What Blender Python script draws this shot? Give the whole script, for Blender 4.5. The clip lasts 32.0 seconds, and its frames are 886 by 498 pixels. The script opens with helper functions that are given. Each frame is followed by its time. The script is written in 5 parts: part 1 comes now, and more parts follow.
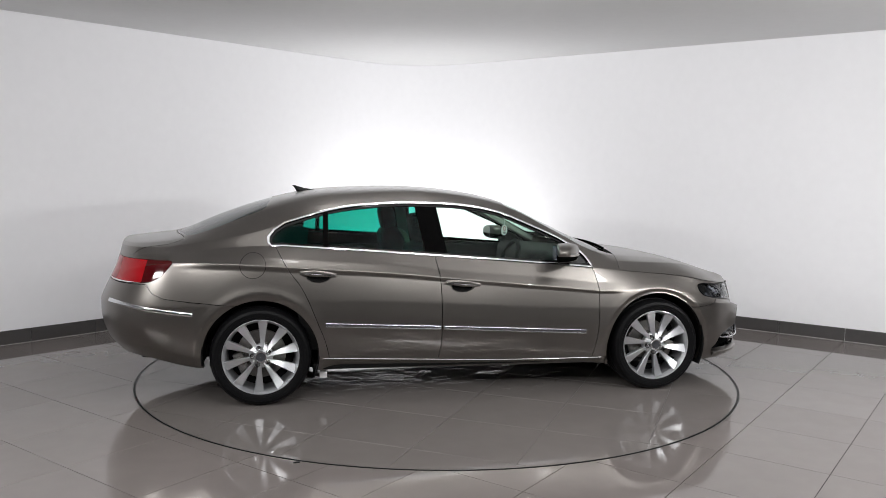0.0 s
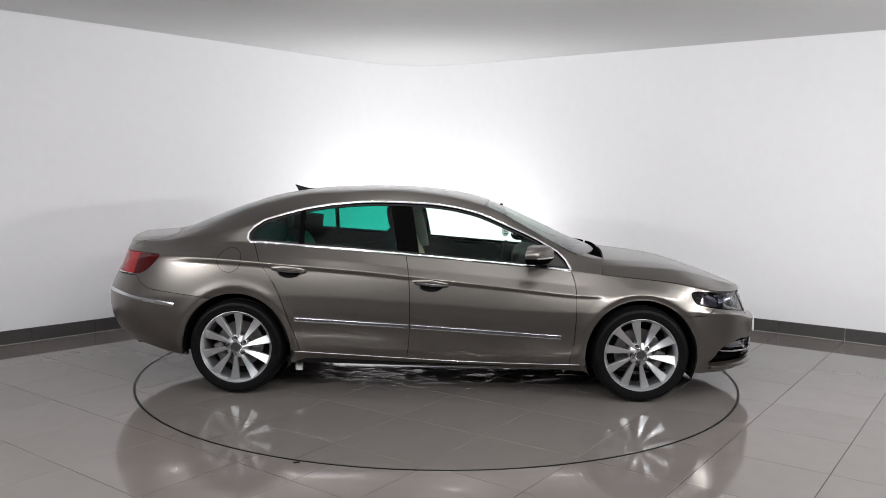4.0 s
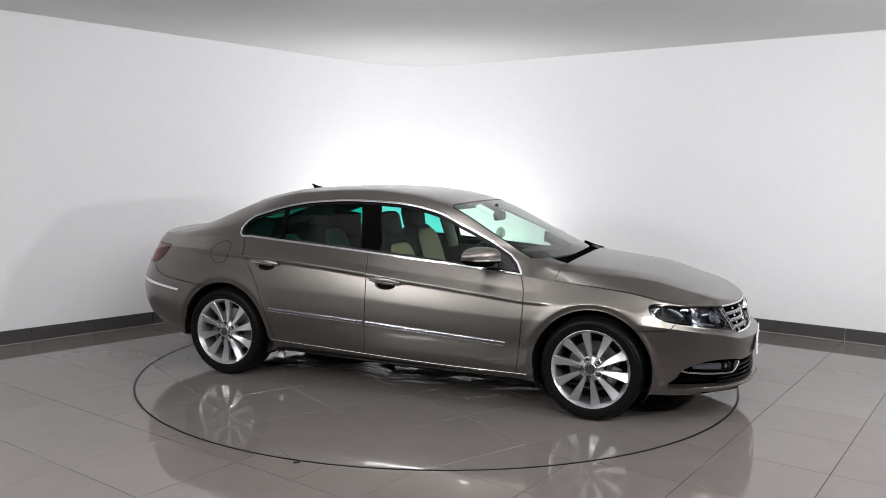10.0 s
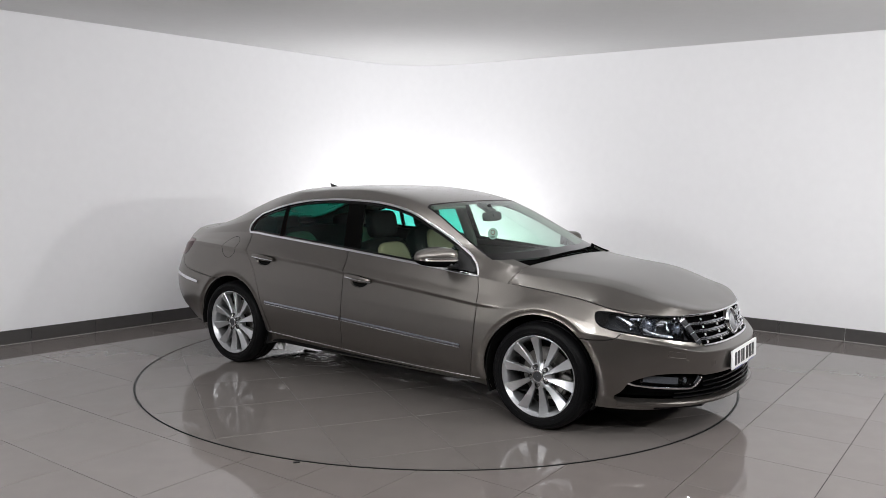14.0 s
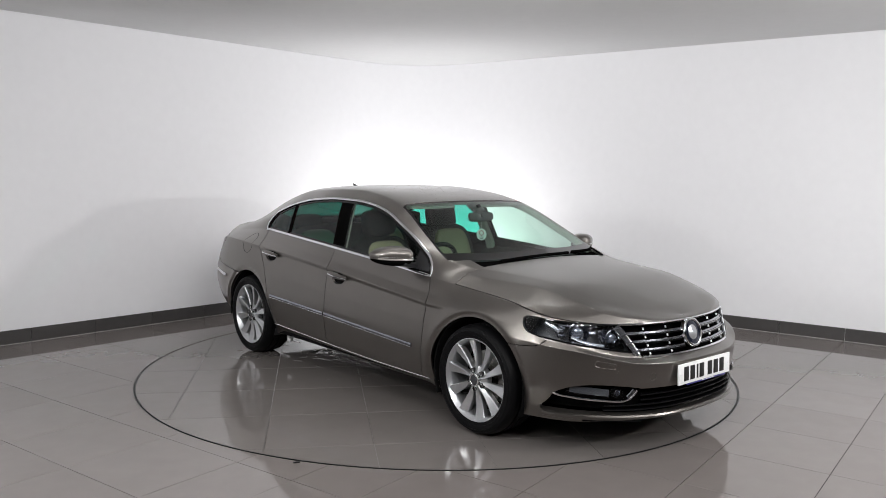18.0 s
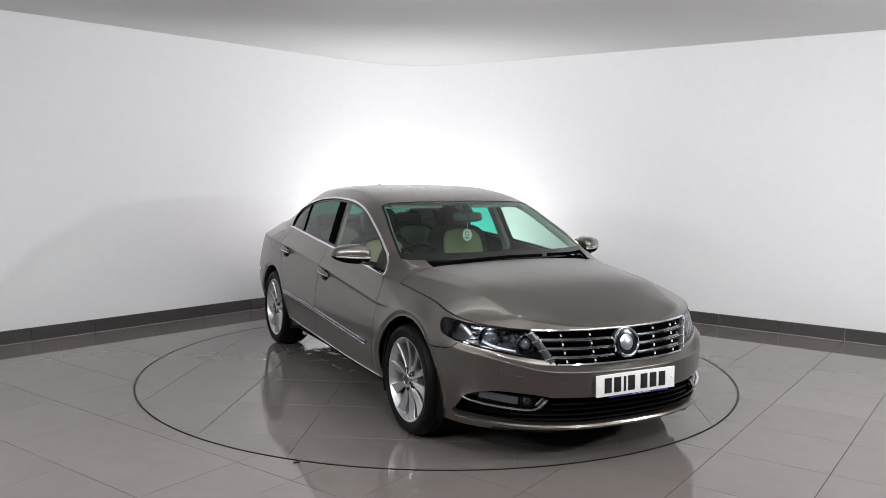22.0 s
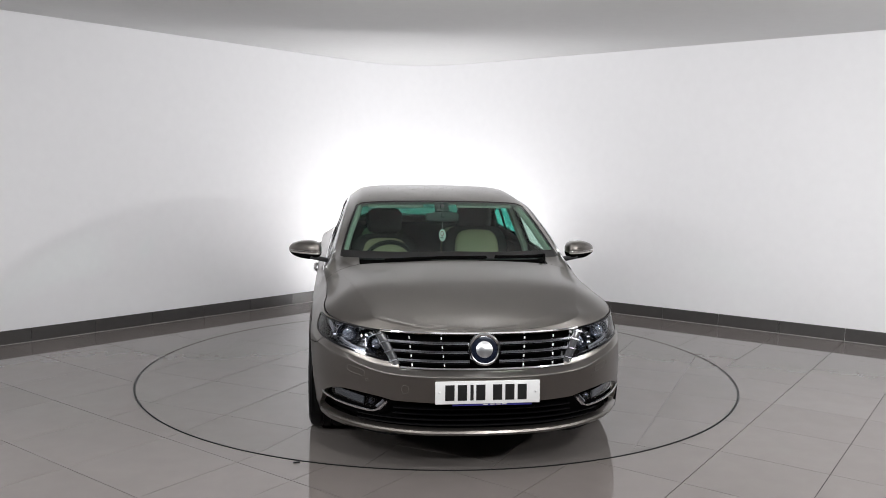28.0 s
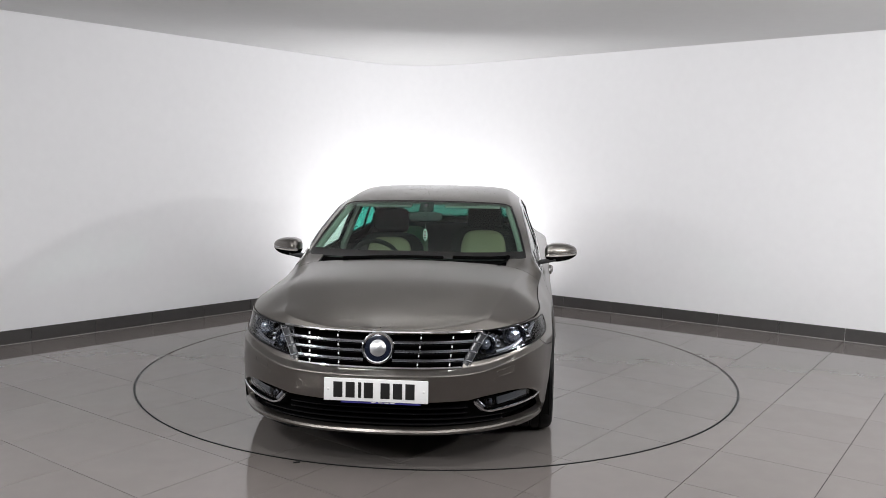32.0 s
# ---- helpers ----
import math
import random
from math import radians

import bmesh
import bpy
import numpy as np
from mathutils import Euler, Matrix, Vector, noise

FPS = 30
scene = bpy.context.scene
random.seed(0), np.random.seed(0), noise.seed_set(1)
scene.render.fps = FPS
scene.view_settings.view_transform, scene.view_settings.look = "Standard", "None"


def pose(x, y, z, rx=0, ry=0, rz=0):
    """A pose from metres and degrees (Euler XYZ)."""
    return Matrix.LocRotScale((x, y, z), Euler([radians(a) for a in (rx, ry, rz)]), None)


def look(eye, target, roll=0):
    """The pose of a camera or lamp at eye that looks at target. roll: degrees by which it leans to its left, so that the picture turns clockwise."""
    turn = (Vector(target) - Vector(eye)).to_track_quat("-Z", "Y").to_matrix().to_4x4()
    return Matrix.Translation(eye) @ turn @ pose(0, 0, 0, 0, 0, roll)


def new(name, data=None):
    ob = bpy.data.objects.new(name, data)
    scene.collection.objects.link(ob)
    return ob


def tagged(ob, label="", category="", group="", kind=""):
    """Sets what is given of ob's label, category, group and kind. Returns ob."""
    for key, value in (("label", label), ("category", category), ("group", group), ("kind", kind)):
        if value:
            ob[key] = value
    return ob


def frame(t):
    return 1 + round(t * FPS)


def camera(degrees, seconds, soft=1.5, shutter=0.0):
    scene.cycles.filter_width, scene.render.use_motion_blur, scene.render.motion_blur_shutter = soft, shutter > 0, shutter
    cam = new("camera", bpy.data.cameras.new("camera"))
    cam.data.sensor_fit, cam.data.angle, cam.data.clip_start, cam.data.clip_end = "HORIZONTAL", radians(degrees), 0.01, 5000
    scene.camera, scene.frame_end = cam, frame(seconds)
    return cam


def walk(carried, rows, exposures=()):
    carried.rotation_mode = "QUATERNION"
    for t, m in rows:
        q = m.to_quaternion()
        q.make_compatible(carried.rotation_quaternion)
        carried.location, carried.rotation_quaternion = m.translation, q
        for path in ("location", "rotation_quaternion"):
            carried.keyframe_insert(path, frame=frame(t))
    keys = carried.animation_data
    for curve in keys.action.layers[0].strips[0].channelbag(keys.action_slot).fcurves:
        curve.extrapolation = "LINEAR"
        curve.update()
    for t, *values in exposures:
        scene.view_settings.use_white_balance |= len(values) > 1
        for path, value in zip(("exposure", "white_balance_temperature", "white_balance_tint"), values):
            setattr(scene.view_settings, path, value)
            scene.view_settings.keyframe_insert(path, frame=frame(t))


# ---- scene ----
# ---------------------------------------------------------------- camera
cam = camera(57.67, 32.0, 0.6)
EYE, AIM, ROLL = (0.0, -6.204, 1.5265), (0.057, -0.2327, 0.9416), 0.693
walk(cam, [(0.0, look(EYE, AIM, ROLL)), (32.0, look(EYE, AIM, ROLL))])
TX = 0.0242                          # the turntable's axis, metres across
HEADING = [(0.0, 10.5), (6.0, -9.3), (12.0, -29.25), (18.0, -49.4), (24.0, -69.65), (32.0, -96.95)]   # seconds, degrees
CX, CY = 0.0345, -0.0357             # the car's middle on the turntable

# ---------------------------------------------------------------- light
world = bpy.data.worlds.new("world")
scene.world = world
world.use_nodes = True
world.node_tree.nodes["Background"].inputs[0].default_value = (0.9, 0.92, 1.0, 1)
world.node_tree.nodes["Background"].inputs[1].default_value = 0.02
scene.view_settings.exposure = 0.0


def lamp(name, kind, power, eye, target, size=1.0, size_y=None, color=(1, 1, 1), cone=90, blend=1.0):
    data = bpy.data.lights.new(name, kind)
    data.energy, data.color = power, color
    if kind == "AREA":
        data.shape, data.size, data.size_y = "RECTANGLE", size, size_y or size
    else:
        data.shadow_soft_size = size
    if kind == "SPOT":
        data.spot_size, data.spot_blend = radians(cone), blend
    ob = new(name, data)
    ob.matrix_world = look(eye, target)
    return tagged(ob, "unseen lamp added to light the studio", "lamp")


# all out of view: an added ceiling strip and a low uplight assumed behind the car that wash the back corner, an added
# soft fill panel over the car, downlights, lamps over the camera and soft lamps beside it
lamp("corner_strip", "AREA", 22, (0.05, -0.85, 2.74), (-0.1, 4.1, 1.0), 2.0, 0.10)
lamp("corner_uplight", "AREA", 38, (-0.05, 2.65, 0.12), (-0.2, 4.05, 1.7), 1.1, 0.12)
# made-up fill that brightens the car's upward-facing sides; no such panel is known
lamp("overhead_fill", "AREA", 26, (0.0, -2.4, 2.70), (0.0, -2.4, 0), 7.0, 1.5)
for lx in (-2.6, 0.0, 2.7):
    lamp("downlight", "AREA", 20, (lx, -4.0, 2.76), (lx * 0.8, -1.8, 0), 0.12, 0.12)
for lx in (-1.9, 1.7):
    lamp("front_lamp", "AREA", 50, (lx, -5.3, 2.74), (lx * 0.4, 0, 0.6), 1.2, 0.18)
lamp("soft_lamp", "AREA", 60, (4.3, -3.0, 1.85), (-0.8, 0.9, 1.1), 0.16, 0.16)
side = lamp("soft_lamp", "AREA", 30, (-4.3, -4.6, 2.2), (1.2, 1.2, 1.4), 0.8, 0.16)
side.data.spread = radians(130)
lamp("wall_washer", "AREA", 25, (2.9, -2.6, 2.3), (4.3, 0.6, 1.1), 0.3, 0.3)

# ---------------------------------------------------------------- materials
def mat(name, color, rough=0.5, metal=0.0, coat=0.0, var=0.0, scale=8.0, bump=0.0, bump_scale=60.0, rough_var=0.0, spec=0.5, island=0.0, coat_rough=0.03):
    """A principled surface with variation at two scales and fine relief."""
    m = bpy.data.materials.new(name)
    m.use_nodes = True
    nt = m.node_tree
    b = nt.nodes["Principled BSDF"]
    b.inputs["Base Color"].default_value = (*color, 1)
    b.inputs["Roughness"].default_value = rough
    b.inputs["Metallic"].default_value = metal
    b.inputs["Coat Weight"].default_value = coat
    b.inputs["Coat Roughness"].default_value = coat_rough
    b.inputs["Specular IOR Level"].default_value = spec
    co = nt.nodes.new("ShaderNodeTexCoord")
    if var or rough_var or island:
        big, small = nt.nodes.new("ShaderNodeTexNoise"), nt.nodes.new("ShaderNodeTexNoise")
        big.inputs["Scale"].default_value, small.inputs["Scale"].default_value = scale * 0.15, scale * 3
        big.inputs["Detail"].default_value = small.inputs["Detail"].default_value = 5
        add = nt.nodes.new("ShaderNodeMath")
        add.operation = "ADD"
        for n, i in ((big, 0), (small, 1)):
            nt.links.new(co.outputs["Object"], n.inputs["Vector"])
            nt.links.new(n.outputs[0], add.inputs[i])
        value = add.outputs[0]
        ramp = nt.nodes.new("ShaderNodeMapRange")
        ramp.inputs[1].default_value, ramp.inputs[2].default_value = 0.7, 1.3
        ramp.inputs[3].default_value, ramp.inputs[4].default_value = 1 - var, 1 + var
        nt.links.new(value, ramp.inputs[0])
        out = ramp.outputs[0]
        if island:
            info, r2, mul = nt.nodes.new("ShaderNodeObjectInfo"), nt.nodes.new("ShaderNodeMapRange"), nt.nodes.new("ShaderNodeMath")
            r2.inputs[3].default_value, r2.inputs[4].default_value = 1 - island, 1 + island
            mul.operation = "MULTIPLY"
            nt.links.new(info.outputs["Random"], r2.inputs[0])
            nt.links.new(r2.outputs[0], mul.inputs[0])
            nt.links.new(out, mul.inputs[1])
            out = mul.outputs[0]
        mixc = nt.nodes.new("ShaderNodeVectorMath")
        mixc.operation = "SCALE"
        mixc.inputs[0].default_value = color
        nt.links.new(out, mixc.inputs[3])
        nt.links.new(mixc.outputs[0], b.inputs["Base Color"])
        if rough_var:
            r3 = nt.nodes.new("ShaderNodeMapRange")
            r3.inputs[1].default_value, r3.inputs[2].default_value = 0.7, 1.3
            r3.inputs[3].default_value, r3.inputs[4].default_value = max(0.0, rough - rough_var), rough + rough_var
            nt.links.new(value, r3.inputs[0])
            nt.links.new(r3.outputs[0], b.inputs["Roughness"])
    if bump:
        n, bp = nt.nodes.new("ShaderNodeTexNoise"), nt.nodes.new("ShaderNodeBump")
        n.inputs["Scale"].default_value, n.inputs["Detail"].default_value = bump_scale, 4
        bp.inputs["Strength"].default_value, bp.inputs["Distance"].default_value = bump, 0.002
        nt.links.new(co.outputs["Object"], n.inputs["Vector"])
        nt.links.new(n.outputs[0], bp.inputs["Height"])
        nt.links.new(bp.outputs[0], b.inputs["Normal"])
    return m


def glass(name, tint, rough=0.0):
    """A thin pane: tinted see-through with a mirror sheen that grows towards grazing angles."""
    m = bpy.data.materials.new(name)
    m.use_nodes = True
    nt = m.node_tree
    nt.nodes.remove(nt.nodes["Principled BSDF"])
    tr, gl, mix, lw = (nt.nodes.new("ShaderNode" + k) for k in ("BsdfTransparent", "BsdfGlossy", "MixShader", "LayerWeight"))
    power, lift = nt.nodes.new("ShaderNodeMath"), nt.nodes.new("ShaderNodeMapRange")
    power.operation = "POWER"
    power.inputs[1].default_value = 4
    lift.inputs[3].default_value, lift.inputs[4].default_value = 0.018, 0.95
    lw.inputs["Blend"].default_value = 0.5
    tr.inputs[0].default_value = (*tint, 1)
    gl.inputs["Roughness"].default_value = rough
    nt.links.new(lw.outputs["Facing"], power.inputs[0])
    nt.links.new(power.outputs[0], lift.inputs[0])
    nt.links.new(lift.outputs[0], mix.inputs[0])
    nt.links.new(tr.outputs[0], mix.inputs[1])
    nt.links.new(gl.outputs[0], mix.inputs[2])
    nt.links.new(mix.outputs[0], nt.nodes["Material Output"].inputs[0])
    return m


PAINT = mat("bronze_grey_metallic_paint", (0.180, 0.167, 0.154), 0.30, 0.95, 0.5, 0.03, 40)
WALLP = mat("white_wall_paint", (0.80, 0.797, 0.815), 0.75, var=0.015, scale=4, bump=0.15, bump_scale=220)
CEIL = mat("white_ceiling_paint", (0.74, 0.74, 0.74), 0.8, var=0.015, scale=4, bump=0.15, bump_scale=200)
TILE = mat("polished_grey_porcelain", (0.168, 0.149, 0.142), 0.045, var=0.05, scale=2, island=0.035)
TILE2 = mat("polished_grey_porcelain_wet", (0.158, 0.143, 0.136), 0.05, var=0.05, scale=2, island=0.025)
JOINT = mat("grey_table_grout", (0.105, 0.095, 0.09), 0.5, var=0.1, scale=20)
DUSK = mat("dark_room_stand_in", (0.035, 0.035, 0.037), 0.8, var=0.05, scale=4, bump=0.15, bump_scale=220)
SKIRT = mat("dark_grey_porcelain", (0.066, 0.062, 0.061), 0.3, var=0.08, scale=6, island=0.05)
GROUT = mat("dark_grout", (0.10, 0.093, 0.088), 0.8, var=0.15, scale=20)
PALEG = mat("pale_grout", (0.34, 0.33, 0.32), 0.8, var=0.1, scale=20)
RUBBER = mat("black_rubber", (0.012, 0.012, 0.012), 0.45, var=0.15, scale=30)
TYRE = mat("black_tyre_rubber", (0.004, 0.004, 0.0045), 0.45, spec=0.1, var=0.2, scale=25, bump=0.2, bump_scale=300)
BLACK = mat("black_plastic", (0.012, 0.012, 0.013), 0.45, var=0.1, scale=30, bump=0.1, bump_scale=400)
VOID = mat("matt_black_plastic", (0.003, 0.003, 0.003), 0.8, var=0.2, scale=20, spec=0.0)
DARK = mat("dark_underbody", (0.005, 0.005, 0.005), 0.8, spec=0.1, var=0.2, scale=10)
GLOSSB = mat("gloss_black_trim", (0.003, 0.003, 0.0035), 0.05, coat=0.0, spec=0.35, var=0.05)
CHROME = mat("chrome", (0.82, 0.83, 0.85), 0.06, 1.0, var=0.02, scale=30)
SATIN = mat("satin_chrome", (0.34, 0.35, 0.39), 0.2, 1.0, var=0.03, scale=30)
ALLOY = mat("silver_alloy", (0.56, 0.57, 0.59), 0.30, 0.85, 0.5, 0.03, 30, 0.03, 900)
STEEL = mat("brake_steel", (0.22, 0.21, 0.20), 0.4, 1.0, var=0.15, scale=40)
CREAM = mat("beige_leather", (0.27, 0.225, 0.145), 0.6, var=0.06, scale=20, bump=0.3, bump_scale=350)
LEATHER = mat("black_leather", (0.0045, 0.0045, 0.005), 0.6, spec=0.2, var=0.1, scale=20, bump=0.3, bump_scale=350)
LINING = mat("pale_grey_lining", (0.30, 0.30, 0.27), 0.9, var=0.04, scale=30, bump=0.2, bump_scale=500)
WHITE = mat("white_plate", (0.80, 0.80, 0.80), 0.35, var=0.02)
INK = mat("black_ink", (0.01, 0.01, 0.01), 0.4, var=0.05)
BLUE = mat("blue_print", (0.03, 0.03, 0.20), 0.4, var=0.05)
REDP = mat("red_print", (0.4, 0.08, 0.10), 0.4, var=0.05)
WATER = mat("water_drop", (0.17, 0.155, 0.14), 0.05, var=0.02, spec=0.8)
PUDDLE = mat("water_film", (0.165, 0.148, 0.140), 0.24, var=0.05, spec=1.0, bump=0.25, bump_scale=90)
REDL = mat("red_tail_lens", (0.28, 0.003, 0.006), 0.1, spec=0.3, var=0.1, scale=30)
REDD = mat("dark_red_tail_lens", (0.05, 0.001, 0.002), 0.06, spec=0.35, var=0.1, scale=30)
CLEAR = mat("clear_reflector", (0.7, 0.66, 0.66), 0.15, 0.3, var=0.05)
AMBER = mat("clear_indicator", (0.62, 0.60, 0.56), 0.12, 0.6, var=0.05)
REFL = mat("headlamp_reflector", (0.25, 0.26, 0.29), 0.22, 1.0, var=0.03)
BLADE = mat("dark_grille_blade", (0.035, 0.036, 0.04), 0.18, spec=0.5, var=0.05)
GLINT = mat("strut_glint_pale", (0.85, 0.85, 0.87), 0.4, 0.3, var=0.02)
LAMPG = mat("dark_headlamp_housing", (0.060, 0.063, 0.070), 0.2, 0.0, var=0.05)
GLASS_F = glass("green_tinted_glass", (0.80, 0.91, 0.86))
GLASS_W = glass("windscreen_glass", (0.60, 0.80, 0.71))
GLASS_B = glass("dark_rear_glass", (0.04, 0.16, 0.13))
GLASS_R = glass("dark_privacy_glass", (0.07, 0.50, 0.42))
LENS = glass("clear_lens", (0.95, 0.96, 0.97))
GRILLE = mat("grille_chrome", (0.42, 0.43, 0.47), 0.18, 1.0, var=0.03, scale=30)

# ---------------------------------------------------------------- mesh helpers
def mesh_ob(name, V, F, material, parent=None, N=None, label="", smooth=True):
    """One mesh object from vertices and faces, smooth by its own normals where given."""
    me = bpy.data.meshes.new(name)
    me.from_pydata([tuple(map(float, v)) for v in V], [], [tuple(map(int, f)) for f in F])
    me.materials.append(material)
    if smooth:
        me.shade_smooth()
        if N is not None:
            me.normals_split_custom_set_from_vertices([tuple(map(float, n)) for n in N])
        else:
            me.set_sharp_from_angle(angle=radians(32))
    ob = new(name, me)
    if parent is not None:
        ob.parent = parent
        if parent.name == "car":
            ob.location = (CX, CY, 0)
    return tagged(ob, label) if label else ob


def part(name, bm, material, parent=None, label="", smooth=True):
    """A bmesh as one mesh object under a thing or a part."""
    me = bpy.data.meshes.new(name)
    bm.to_mesh(me)
    bm.free()
    me.materials.append(material)
    if smooth:
        me.shade_smooth()
        me.set_sharp_from_angle(angle=radians(32))
    ob = new(name, me)
    if parent is not None:
        ob.parent = parent
        if parent.name == "car":
            ob.location = (CX, CY, 0)
    return tagged(ob, label) if label else ob


def box(sx, sy, sz, at=(0, 0, 0), rot=(0, 0, 0), bevel=0.004, seg=2, bm=None):
    """A bevelled block, its middle at the given place."""
    b = bmesh.new()
    bmesh.ops.create_cube(b, size=1, matrix=Matrix.Diagonal((sx, sy, sz, 1)))
    if bevel:
        bmesh.ops.bevel(b, geom=b.edges[:], offset=bevel, segments=seg, affect="EDGES", profile=0.6)
    b.transform(pose(*at, *rot))
    if bm is None:
        return b
    return join(bm, b)


def join(a, b):
    me = bpy.data.meshes.new("tmp")
    b.to_mesh(me)
    b.free()
    a.from_mesh(me)
    bpy.data.meshes.remove(me)
    return a


def lathe(profile, n=64, axis="Y"):
    """A turned shape; the profile gives (radius, place along the axis)."""
    V, F = [], []
    for i in range(n):
        c, s = math.cos(2 * math.pi * i / n), math.sin(2 * math.pi * i / n)
        for r, h in profile:
            V.append((r * c, h, r * s) if axis == "Y" else ((h, r * c, r * s) if axis == "X" else (r * c, r * s, h)))
    k = len(profile)
    for i in range(n):
        j = (i + 1) % n
        for q in range(k - 1):
            F.append((i * k + q, i * k + q + 1, j * k + q + 1, j * k + q))
    b = bmesh.new()
    vs = [b.verts.new(v) for v in V]
    for f in F:
        b.faces.new([vs[q] for q in f])
    bmesh.ops.remove_doubles(b, verts=b.verts, dist=1e-5)
    bmesh.ops.recalc_face_normals(b, faces=b.faces)
    return b


def sweep(points, width, height, normals, closed=False, round_n=8, taper=None):
    """A rounded bar along points, lying on a surface with the given normals."""
    P, Nn = np.array(points, float), np.array(normals, float)
    T = np.gradient(P, axis=0)
    if closed:
        T = np.roll(P, -1, 0) - np.roll(P, 1, 0)
    T /= np.linalg.norm(T, axis=1)[:, None] + 1e-9
    B = np.cross(T, Nn)
    B /= np.linalg.norm(B, axis=1)[:, None] + 1e-9
    Nn = np.cross(B, T)
    V, F = [], []
    for q, (p, n_, b_) in enumerate(zip(P, Nn, B)):
        k = taper[q] if taper else 1
        for a in range(round_n):
            t = 2 * math.pi * (a + 0.5) / round_n
            cx, cz = math.cos(t), math.sin(t)
            cx, cz = math.copysign(abs(cx) ** 0.6, cx), math.copysign(abs(cz) ** 0.6, cz)
            V.append(p + b_ * cx * k * width / 2 + n_ * cz * height / 2)
    m = len(P)
    for i in range(m if closed else m - 1):
        j = (i + 1) % m
        for a in range(round_n):
            c = (a + 1) % round_n
            F.append((i * round_n + a, i * round_n + c, j * round_n + c, j * round_n + a))
    if not closed:
        F.append(tuple(range(round_n)))
        F.append(tuple((m - 1) * round_n + a for a in reversed(range(round_n))))
    return V, F


def bar_ob(name, points, width, height, normals, material, parent, label="", closed=False, taper=None):
    V, F = sweep(points, width, height, normals, closed, 8, taper)
    b = bmesh.new()
    vs = [b.verts.new(tuple(map(float, v))) for v in V]
    for f in F:
        b.faces.new([vs[q] for q in f])
    bmesh.ops.recalc_face_normals(b, faces=b.faces)
    return part(name, b, material, parent, label)


def clip(M, d):
    """The part of the patch M = (points, normals, extras, faces) where d > 0, cut along d = 0."""
    V, N, A, F = M
    pos = d > 0
    n = len(V)
    fresh, cache, out = [], {}, []

    def cut(a, b):
        k = (a, b) if a < b else (b, a)
        if k not in cache:
            t = d[k[0]] / (d[k[0]] - d[k[1]])
            cache[k] = n + len(fresh)
            fresh.append((k[0], k[1], t))
        return cache[k]

    pl = pos.tolist()
    for f in F:
        c = sum(pl[i] for i in f)
        if c == len(f):
            out.append(f)
        elif c:
            g = []
            for i, a in enumerate(f):
                b = f[(i + 1) % len(f)]
                if pl[a]:
                    g.append(a)
                if pl[a] != pl[b]:
                    g.append(cut(a, b))
            if len(g) > 2:
                out.append(tuple(g))
    if fresh:
        i0, i1 = np.array([q[0] for q in fresh]), np.array([q[1] for q in fresh])
        t = np.array([q[2] for q in fresh])[:, None]
        V = np.vstack([V, V[i0] * (1 - t) + V[i1] * t])
        N = np.vstack([N, N[i0] * (1 - t) + N[i1] * t])
        A = np.vstack([A, A[i0] * (1 - t) + A[i1] * t])
    used = np.zeros(len(V), bool)
    for f in out:
        for i in f:
            used[i] = True
    new_i = np.cumsum(used) - 1
    nl = new_i.tolist()
    return V[used], N[used], A[used], [tuple(nl[i] for i in f) for f in out]


def inside(P, poly):
    """Signed distance of 2D points to a closed outline, positive within."""
    poly = np.array(poly, float)
    best = np.full(len(P), 1e9)
    odd = np.zeros(len(P), bool)
    for a, b in zip(poly, np.roll(poly, -1, 0)):
        e, w = b - a, P - a
        t = np.clip((w @ e) / (e @ e + 1e-12), 0, 1)
        best = np.minimum(best, np.hypot(*(w - t[:, None] * e).T))
        cross = ((a[1] <= P[:, 1]) & (b[1] > P[:, 1])) | ((b[1] <= P[:, 1]) & (a[1] > P[:, 1]))
        with np.errstate(all="ignore"):
            xi = a[0] + (P[:, 1] - a[1]) / (b[1] - a[1]) * e[0]
        odd ^= cross & (P[:, 0] < xi)
    return np.where(odd, best, -best)


def rounded(pts, n=3):
    """An outline with its corners cut n times (Chaikin)."""
    P = np.array(pts, float)
    for _ in range(n):
        Q = np.roll(P, -1, 0)
        P = np.stack([0.75 * P + 0.25 * Q, 0.25 * P + 0.75 * Q], 1).reshape(-1, 2)
    return P


def knots(x, pairs):
    """Smooth values through (place, value) knots, without overshoot."""
    K = np.array(sorted(pairs), float)
    k, v = K[:, 0], K[:, 1]
    h, dl = np.diff(k), np.diff(v) / np.diff(k)
    m = np.zeros(len(k))
    m[0], m[-1] = dl[0], dl[-1]
    for i in range(1, len(k) - 1):
        if dl[i - 1] * dl[i] > 0:
            w1, w2 = 2 * h[i] + h[i - 1], h[i] + 2 * h[i - 1]
            m[i] = (w1 + w2) / (w1 / dl[i - 1] + w2 / dl[i])
    x = np.clip(np.asarray(x, float), k[0], k[-1])
    i = np.clip(np.searchsorted(k, x) - 1, 0, len(h) - 1)
    t = (x - k[i]) / h[i]
    return ((2 * t**3 - 3 * t**2 + 1) * v[i] + (t**3 - 2 * t**2 + t) * h[i] * m[i]
            + (-2 * t**3 + 3 * t**2) * v[i + 1] + (t**3 - t**2) * h[i] * m[i + 1])


def ease(a, b, x):
    t = np.clip((x - a) / (b - a), 0, 1)
    return t * t * (3 - 2 * t)

# ---------------------------------------------------------------- room
CEILING = 2.8
LD, RD = Vector((0.6778, 0.7353)), Vector((0.8026, -0.5965))
CORNER = Vector((-0.347, 4.156))


